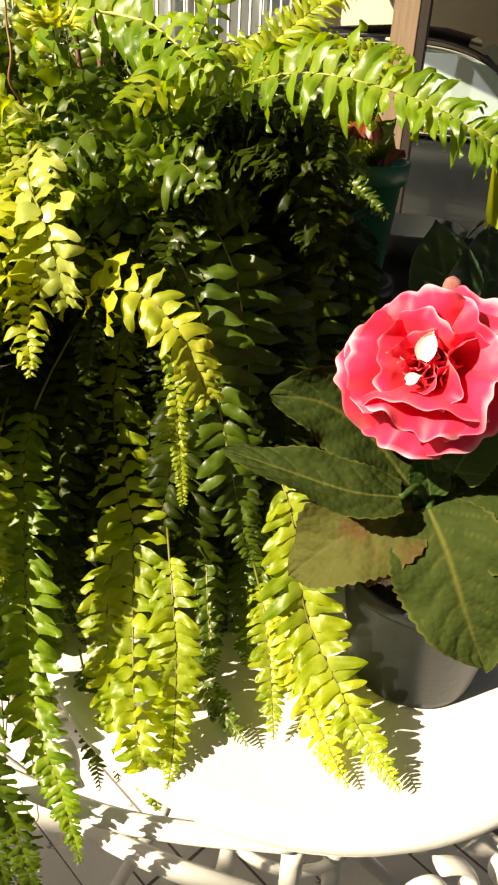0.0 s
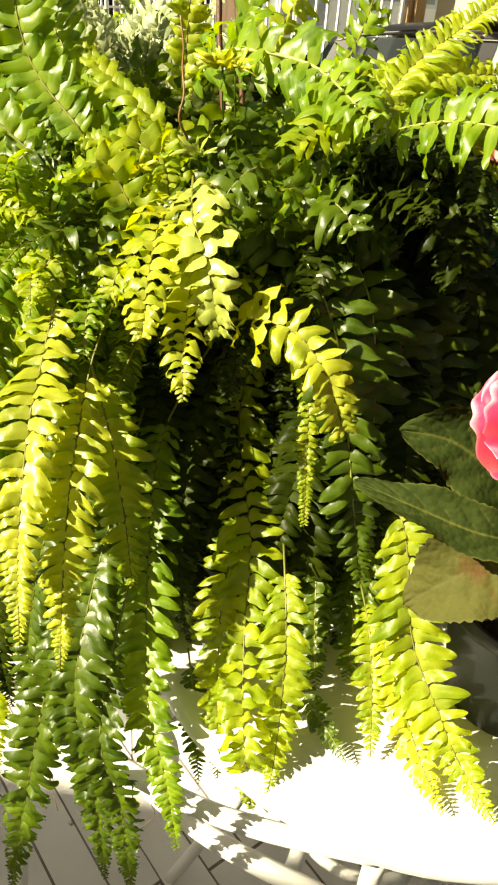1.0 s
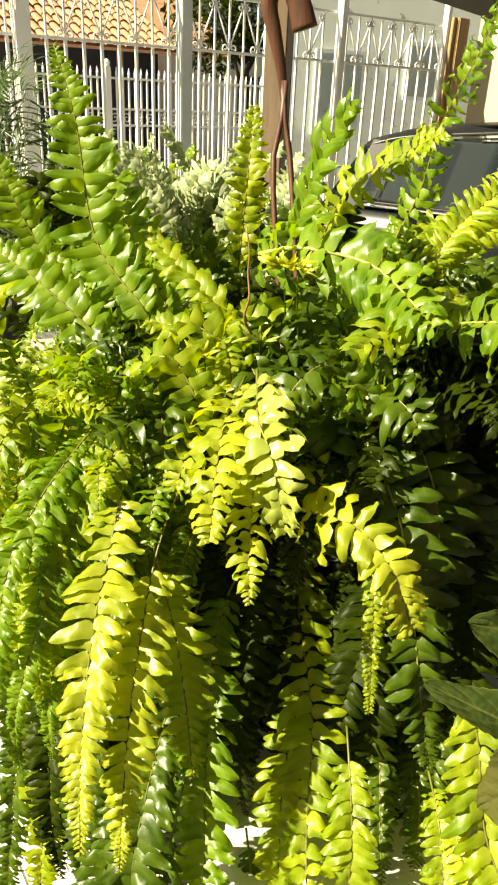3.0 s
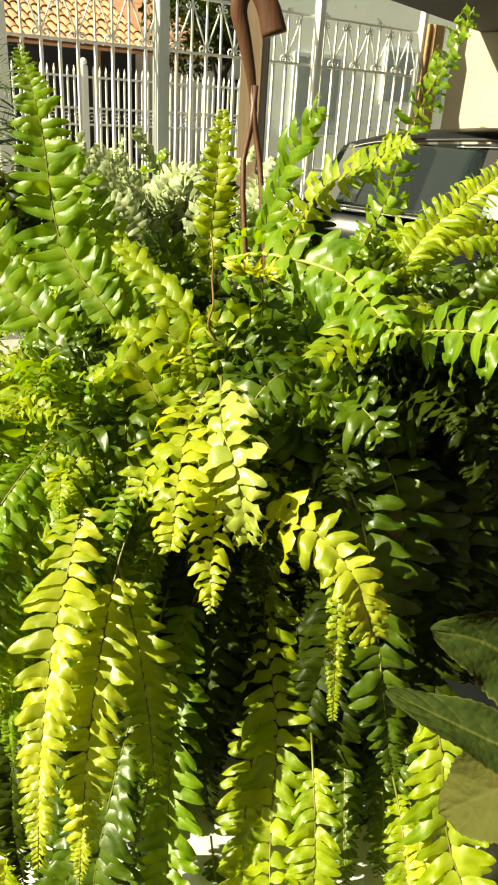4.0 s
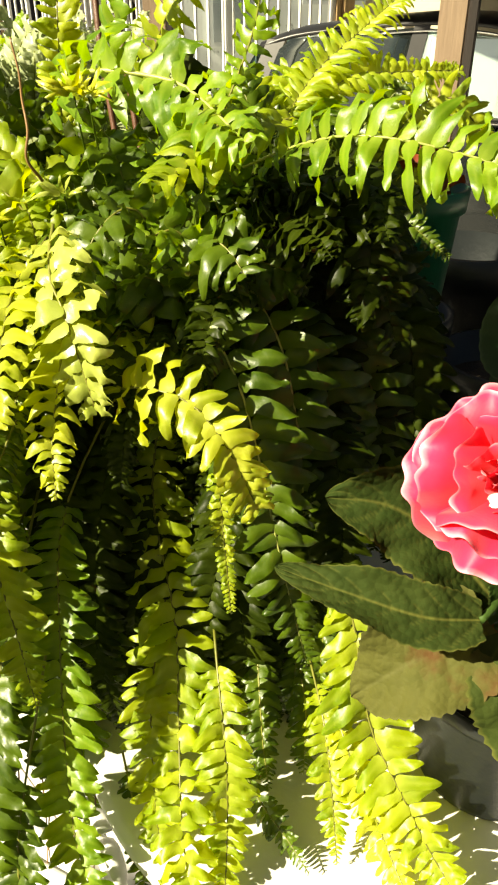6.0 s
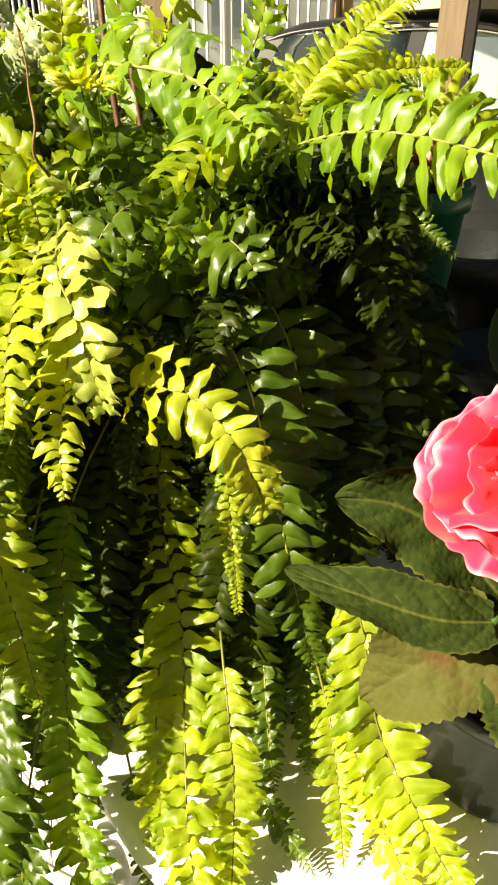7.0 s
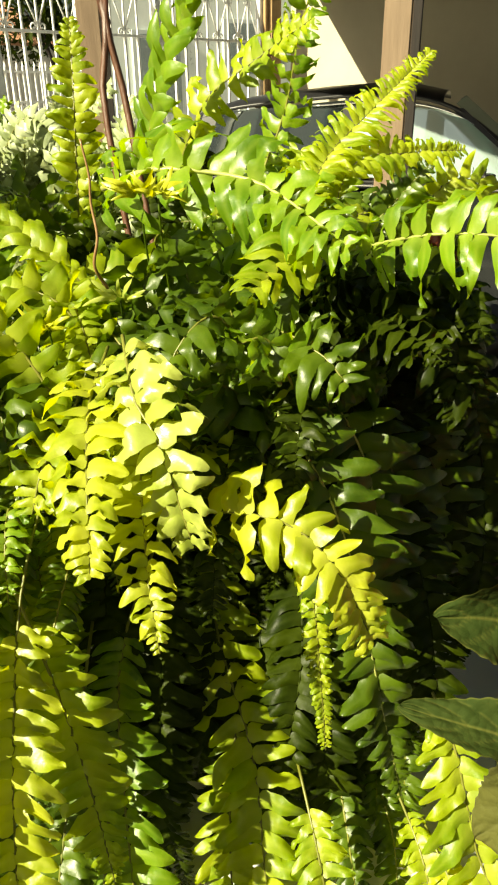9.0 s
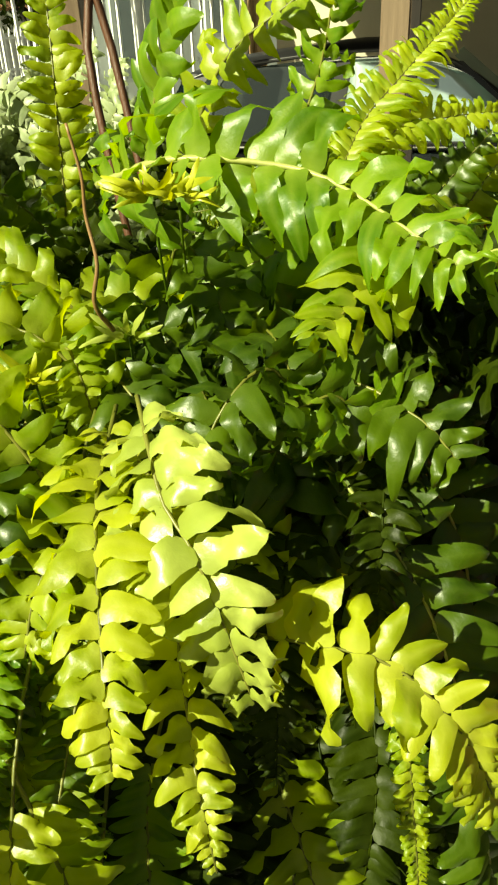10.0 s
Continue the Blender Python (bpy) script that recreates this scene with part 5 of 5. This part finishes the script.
# dark round leaved plant and a strap leaf behind the flower
dark = thing("plant", "plant with dark rounded leaves behind the pink flower", "potted plant", (0, 0, 0))
for k, (b0, t0, w, up) in enumerate((((0.169, 0.6, 1.102), (0.137, 0.585, 1.185), 0.058, (-0.3, -1, 0.15)), ((0.193, 0.6, 1.104), (0.179, 0.58, 1.185), 0.080, (0.1, -1, 0.2)), ((0.20, 0.62, 1.04), (0.14, 0.60, 1.13), 0.05, (-0.2, -1, 0.4)), ((0.24, 0.6, 1.05), (0.29, 0.57, 1.14), 0.07, (0.3, -1, 0.3)), ((0.23, 0.66, 1.02), (0.185, 0.66, 1.12), 0.07, (-0.2, -1, 0.3)), ((0.24, 0.67, 1.02), (0.255, 0.66, 1.13), 0.075, (0.1, -1, 0.3)), ((0.22, 0.64, 1.0), (0.165, 0.62, 1.05), 0.06, (-0.3, -1, 0.4)), ((0.25, 0.64, 1.0), (0.31, 0.63, 1.07), 0.07, (0.3, -1, 0.4)))):
    broad_leaf(dark, b0, t0, w, up, DARKLEAF, 0.03, 9, 0.2, 0.1, seed=20 + k)
    rod("stalk", [(0.22, 0.66, 0.97), ((b0[0] + 0.22) / 2, 0.63, 1.02), b0], 0.003, DARKLEAF, dark, 0.002, 8, 6)
dpot = thing("flower_pot", "small black plastic pot of the dark leaved plant", "flower pot", (0.23, 0.67, TZ))
part("pot_body", lathe([(0.045, 0.0), (0.05, 0.004), (0.062, 0.14), (0.068, 0.14), (0.068, 0.16), (0.06, 0.16), (0.055, 0.12), (0.001, 0.12)], 36), BLACK_PLASTIC, dpot, smooth=True)
strap = thing("plant", "single upright strap shaped leaf in the small pot", "potted plant", (0, 0, 0))
b = broad_leaf(strap, (0.238, 0.675, 0.93), (0.216, 0.74, 1.305), 0.022, (-0.3, -1, 0.1), FERN_YOUNG, 0.0, 1, 0.3, 0.1, seed=50)
# palm at the edge of the yard
palm = thing("palm", "dark green feathery palm leaves", "palm", (0, 0, 0))
rng = np.random.default_rng(77)
for k in range(6):
    a0 = np.array((-0.98, 1.62, 1.12 + 0.04 * k))
    d = np.array((rng.uniform(0.1, 0.26), rng.uniform(-0.2, 0.05), rng.uniform(-0.06, 0.2)))
    frond(palm, [a0, a0 + d * 0.6 + (0, 0, 0.05), a0 + d + (0, 0, rng.uniform(-0.05, 0.03))], 0.2, PALM, (0.2, -0.6, 0.7), 0.05, dense=0.14, plump=0.35, lean=0.6, tip=0.35)
rod("trunk", [(-1.0, 1.64, 0), (-1.0, 1.63, 0.6), (-0.98, 1.62, 1.2)], 0.05, DARK_WOOD, palm, 0.03, 14, 10)

# ---------------------------------------------------------------- flowering plant in its pot
PX, PY = 0.157, 0.476
fp = thing("flower_pot", "black plastic flower pot with a thin rim on the table", "flower pot", (PX, PY, TZ + 0.001))
part("pot_body", lathe([(0.052, 0.0), (0.0555, 0.003), (0.057, 0.010), (0.071, 0.104), (0.0715, 0.105), (0.0745, 0.106), (0.0755, 0.110), (0.0755, 0.119), (0.0735, 0.121), (0.071, 0.119), (0.069, 0.112), (0.064, 0.075), (0.001, 0.075)], 72), BLACK_PLASTIC, fp, smooth=True)
part("soil", lathe([(0.001, 0.085), (0.065, 0.085), (0.05, 0.096), (0.001, 0.10)], 24), SOIL, fp)
glox = thing("flowering_plant", "gloxinia with velvety scalloped leaves and one double coral pink flower", "potted plant", (0, 0, 0))
C0 = (0.135, 0.432, 1.005)
rod("stem", [(PX, PY, 0.905), (0.15, 0.462, 0.95), C0], 0.006, VELVET, glox, 0.005, 10, 8)


def velvet_leaf(line, width, up, mat, seed, cup=0.25, ripple=0.05, roll=0.0, label=""):
    """A broad crenate leaf bent along a line, quilted between its side veins, with a finely toothed margin."""
    rng = np.random.default_rng(seed)
    nu, nv = 58, 29
    mid, size = smooth_line(line, nu)
    tang = np.gradient(mid, axis=0)
    tang /= np.linalg.norm(tang, axis=1)[:, None]
    ph = rng.uniform(0, 6.28, 4)
    vs, vein = [], []
    for i in range(nu):
        u = i / (nu - 1)
        side = unit(np.cross(tang[i], unit(up)))
        nrm = np.cross(side, tang[i])
        w = 0.5 * width * (max(0.0, math.sin(math.pi * (0.06 + 0.94 * u) ** 0.72)) ** 0.62 if u < 1 else 0.0)
        for j in range(nv):
            v = -1 + 2 * j / (nv - 1)
            rib = 7.0 * (u - 0.22 * abs(v) ** 1.3)
            puff = abs(math.sin(math.pi * rib)) * min(1.0, 5 * abs(v)) * (1 - abs(v) ** 6)
            tooth = 1 + 0.035 * abs(v) ** 8 * math.sin(2 * math.pi * 17 * u + ph[3]) + 0.05 * math.sin(6 * u + ph[0]) * abs(v) ** 2
            edge = ripple * size * abs(v) ** 2.5 * (math.sin(9 * u + ph[1] + 1.5 * (v > 0)) + 0.5 * math.sin(17 * u + ph[2] - (v > 0)))
            h = cup * v * v * w + 0.013 * size * puff + edge + roll * v * w
            vs.append(mid[i] + side * v * w * tooth + nrm * h)
            main = max(0.0, 1 - abs(v) * 16) * (0.62 - 0.35 * u)
            vein.append(max(main, 0.42 * (abs(v) > 0.93), 0.16 * (abs(math.sin(math.pi * rib)) < 0.13) * (abs(v) < 0.9)))
    fs = [(i * nv + j, i * nv + j + 1, (i + 1) * nv + j + 1, (i + 1) * nv + j) for i in range(nu - 1) for j in range(nv - 1)]
    return part("leaf", mesh_of("leaf", vs, fs, mat, vein), None, glox, label)


velvet_leaf([(0.118, 0.430, 1.032), (0.085, 0.442, 1.066), (0.050, 0.446, 1.088), (0.012, 0.446, 1.092)], 0.066, (0.45, -0.80, 0.40), VELVET, 1, 0.40, 0.05, label="large dark velvety leaf")
velvet_leaf([(0.100, 0.392, 1.050), (0.066, 0.385, 1.057), (0.023, 0.392, 1.066), (-0.0165, 0.402, 1.073)], 0.036, (0.50, -0.55, 0.65), VELVET, 2, 0.40, 0.03, 0.10, label="large dark velvety leaf")
velvet_leaf([(0.112, 0.412, 1.030), (0.088, 0.398, 1.026), (0.058, 0.392, 1.006), (0.034, 0.398, 0.974)], 0.070, (-0.35, -0.75, 0.55), VELVET_OLD, 3, 0.20, 0.055, label="ageing leaf with brown blotches")
velvet_leaf([(0.118, 0.414, 1.026), (0.108, 0.408, 1.010), (0.098, 0.406, 0.985), (0.094, 0.410, 0.958)], 0.034, (-0.2, -0.9, 0.35), VELVET_RUSTY, 4, 0.1, 0.03, label="withered rust brown leaf")
velvet_leaf([(0.124, 0.404, 1.034), (0.134, 0.378, 1.018), (0.148, 0.358, 0.985), (0.166, 0.350, 0.946)], 0.078, (-0.25, -0.78, 0.55), VELVET, 5, 0.12, 0.045, label="broad sunlit velvety leaf")
velvet_leaf([(0.145, 0.41, 1.030), (0.175, 0.39, 1.030), (0.210, 0.375, 1.010), (0.238, 0.37, 0.985)], 0.072, (0.2, -0.7, 0.75), VELVET, 6, 0.0, 0.04)
velvet_leaf([(0.150, 0.43, 1.030), (0.19, 0.42, 1.048), (0.23, 0.41, 1.045), (0.265, 0.405, 1.03)], 0.066, (0.1, -0.6, 0.8), VELVET, 7, 0.1, 0.04)
velvet_leaf([(0.140, 0.418, 1.055), (0.143, 0.408, 1.080), (0.150, 0.403, 1.104), (0.160, 0.402, 1.128)], 0.040, (-0.2, -1, 0.2), VELVET_FRESH, 8, 0.35, 0.03, label="young upright green leaf")
velvet_leaf([(0.15, 0.45, 1.01), (0.175, 0.49, 1.03), (0.19, 0.53, 1.035), (0.20, 0.57, 1.02)], 0.07, (0.1, -0.2, 1), VELVET, 9, 0.12, 0.03)
velvet_leaf([(0.130, 0.425, 1.03), (0.122, 0.425, 1.055), (0.113, 0.42, 1.075)], 0.030, (0.1, -1, 0.2), VELVET_FRESH, 12, 0.3, 0.02, label="young upright green leaf")
for tip in ((0.118, 0.428, 1.030), (0.100, 0.392, 1.050), (0.112, 0.412, 1.030), (0.118, 0.412, 1.026), (0.124, 0.404, 1.034), (0.145, 0.41, 1.030), (0.150, 0.43, 1.030), (0.140, 0.418, 1.055), (0.130, 0.425, 1.03)):
    rod("leaf_stalk", [C0, ((C0[0] + tip[0]) / 2, (C0[1] + tip[1]) / 2, max(C0[2], tip[2]) - 0.004), tip], 0.0032, VELVET_FRESH, glox, 0.0024, 10, 8)
rod("flower_stalk", [C0, (0.134, 0.43, 1.05), (0.125, 0.425, 1.10)], 0.0045, VELVET_FRESH, glox, 0.004, 12, 8)

flower = part("flower", mesh_of("flower", *tube([(0.125, 0.425, 1.09), (0.121, 0.423, 1.10), (0.116, 0.419, 1.116)], 0.006, 0.011, 8, 12), VELVET), None, glox, "green flower base")
FC = np.array((0.108, 0.410, 1.133))
FN = unit((-0.30, -0.78, 0.55))
FA = unit(np.cross(FN, (0, 0, 1)))
FB = np.cross(FN, FA)


def petal(turn, start, size, width, tilt, seed, curl=0.25, high=0.0):
    """A broad satin petal with a lobed, softly ruffled margin, that leaves the flower's middle at an angle to its face."""
    rng = np.random.default_rng(seed)
    out = FA * math.cos(turn) + FB * math.sin(turn)
    side = -FA * math.sin(turn) + FB * math.cos(turn)
    d = out * math.cos(tilt) + FN * math.sin(tilt)
    nrm = FN * math.cos(tilt) - out * math.sin(tilt)
    nu, nv = 20, 45
    ph = rng.uniform(0, 6.28, 4)
    notch = rng.uniform(-0.4, 0.4)
    vs, vein = [], []
    for i in range(nu):
        u = (i / (nu - 1)) ** 0.85
        for j in range(nv):
            v = -1 + 2 * j / (nv - 1)
            w = 0.5 * width * (0.22 + 0.78 * min(1, u * 1.35) ** 0.75)
            l = u * (1 - 0.30 * abs(v) ** 2.6 * u) + (0.035 * math.sin(4 * v + ph[0]) + 0.014 * math.sin(12 * v + ph[2]) - 0.05 * math.exp(-((v - notch) / 0.12) ** 2)) * u ** 4
            ruff = (0.17 * math.sin(2.6 * v + ph[1]) + 0.12 * math.sin(5.3 * v + ph[2])) * u ** 1.6 + 0.045 * math.sin(12 * v + ph[3]) * u ** 5
            h = curl * (u ** 2) - 0.14 * v * v * u - 0.55 * max(0, u - 0.70) ** 1.6 * (1 + 0.8 * math.sin(3.1 * v + ph[0])) + ruff
            vs.append(FC + out * start + FN * high + d * l * size + side * v * w + nrm * h * size)
            vein.append(min(1.0, 0.10 + 0.55 * u ** 1.3 + 0.10 * math.sin(4 * v + ph[1]) * u + 0.22 * max(0.0, u - 0.93) / 0.07))
    fs = [(i * nv + j, i * nv + j + 1, (i + 1) * nv + j + 1, (i + 1) * nv + j) for i in range(nu - 1) for j in range(nv - 1)]
    part("petal", mesh_of("petal", vs, fs, PETAL, vein), None, flower, "coral pink ruffled petal")


rng = np.random.default_rng(15)
for k in range(6):
    petal(2 * math.pi * (k + 0.25) / 6 + rng.uniform(-0.12, 0.12), 0.003, rng.uniform(0.048, 0.057), 0.072, rng.uniform(-0.12, 0.10), k, 0.02)
for k in range(5):
    petal(2 * math.pi * (k + 0.1) / 5 + rng.uniform(-0.2, 0.2), 0.003, rng.uniform(0.040, 0.048), 0.062, rng.uniform(0.30, 0.48), 20 + k, 0.10, 0.004)
for k, (turn, size, width, tilt) in enumerate(((0.2, 0.034, 0.050, 0.75), (1.75, 0.036, 0.074, 0.62), (3.0, 0.030, 0.048, 0.9), (4.5, 0.033, 0.056, 0.7), (5.5, 0.027, 0.042, 0.95))):
    petal(turn, 0.004, size, width, tilt, 41 + k, 0.20, 0.006)
for k, (turn, size, width, tilt) in enumerate(((2.3, 0.020, 0.034, 1.05), (3.3, 0.018, 0.026, 1.15), (0.9, 0.018, 0.028, 1.1), (4.9, 0.017, 0.028, 1.15), (5.9, 0.016, 0.026, 1.2))):
    petal(turn, 0.007, size, width, tilt, 60 + k, 0.35, 0.008)

for k in range(5):
    petal(1.3 * k + 0.4, 0.001, 0.017 + 0.001 * (k % 3), 0.020, 1.2, 80 + k, 0.30, 0.007)


def petaloid(at, along, size, seed):
    """A small curled cream petal among the inner ones."""
    rng = np.random.default_rng(seed)
    along = unit(along)
    side = unit(np.cross(along, FN))
    nrm = np.cross(side, along)
    vs = []
    for i in range(9):
        u = i / 8
        for j in range(7):
            v = -1 + j / 3
            w = size * 0.36 * math.sin(math.pi * min(0.96, 0.12 + 0.84 * u)) ** 0.8
            vs.append(at + along * u * size + side * v * w + nrm * size * (0.22 * v * v - 0.2 * u * u + 0.05 * math.sin(9 * u + 3 * v + seed)))
    fs = [(i * 7 + j, i * 7 + j + 1, (i + 1) * 7 + j + 1, (i + 1) * 7 + j) for i in range(8) for j in range(6)]
    part("stamen", mesh_of("stamen", vs, fs, WHITE_PETAL), None, flower, "creamy white inner petal")


petaloid(FC + FN * 0.026 + FA * 0.002 - FB * 0.000, -FB * 0.9 + FN * 0.4 - FA * 0.1, 0.017, 1)
petaloid(FC + FN * 0.026 + FA * 0.008 + FB * 0.014, -FB * 0.3 + FN * 0.5 - FA * 0.6, 0.010, 2)
bv, bf = [], []
for i in range(9):
    u = i / 8
    r = 0.0062 * (0.35 + 0.65 * math.sin(math.pi * (0.12 + 0.80 * u))) * (1.0 if i < 8 else 0.3)
    for j in range(12):
        w = 2 * math.pi * j / 12
        q = r * (1 + 0.12 * math.cos(3 * w + 2 * u))
        bv.append((0.124 + q * math.cos(w), 0.455 + q * math.sin(w), 1.164 + 0.015 * u))
for i in range(8):
    for j in range(12):
        bf.append((i * 12 + j, i * 12 + (j + 1) % 12, (i + 1) * 12 + (j + 1) % 12, (i + 1) * 12 + j))
bf.append(tuple(range(96, 108)))
part("bud", mesh_of("bud", bv, bf, PINK_BUD), None, glox, "pale pink closed bud")
rod("bud_stalk", [C0, (0.14, 0.46, 1.08), (0.124, 0.455, 1.16)], 0.0022, VELVET, glox, 0.002, 10, 6)

# ---------------------------------------------------------------- paving strips, last
STRIP, LONG = 0.078, 0.9
rng = np.random.default_rng(6)
strip_meshes = []
for k in range(4):
    b = box(STRIP - 0.0025 - 0.004 * (k == 2), LONG - 0.004, 0.012, bevel=0.0012)
    me = bpy.data.meshes.new("paving_strip")
    b.to_mesh(me)
    b.free()
    me.materials.append(FLOOR)
    strip_meshes.append(me)
for i in range(-20, 21):
    off = rng.uniform(0, LONG)
    for j in range(-2, 3):
        ob = new("paving_strip", strip_meshes[rng.integers(4)])
        ob.parent = bed
        ob.matrix_basis = pose(-0.1, 1.15, 0.008, 0, 0, 46) @ Matrix.Translation((i * STRIP + (0.012 if i > 2 else 0), j * LONG + off * 0.5 - 0.2, -0.012 + rng.uniform(0, 0.0015)))
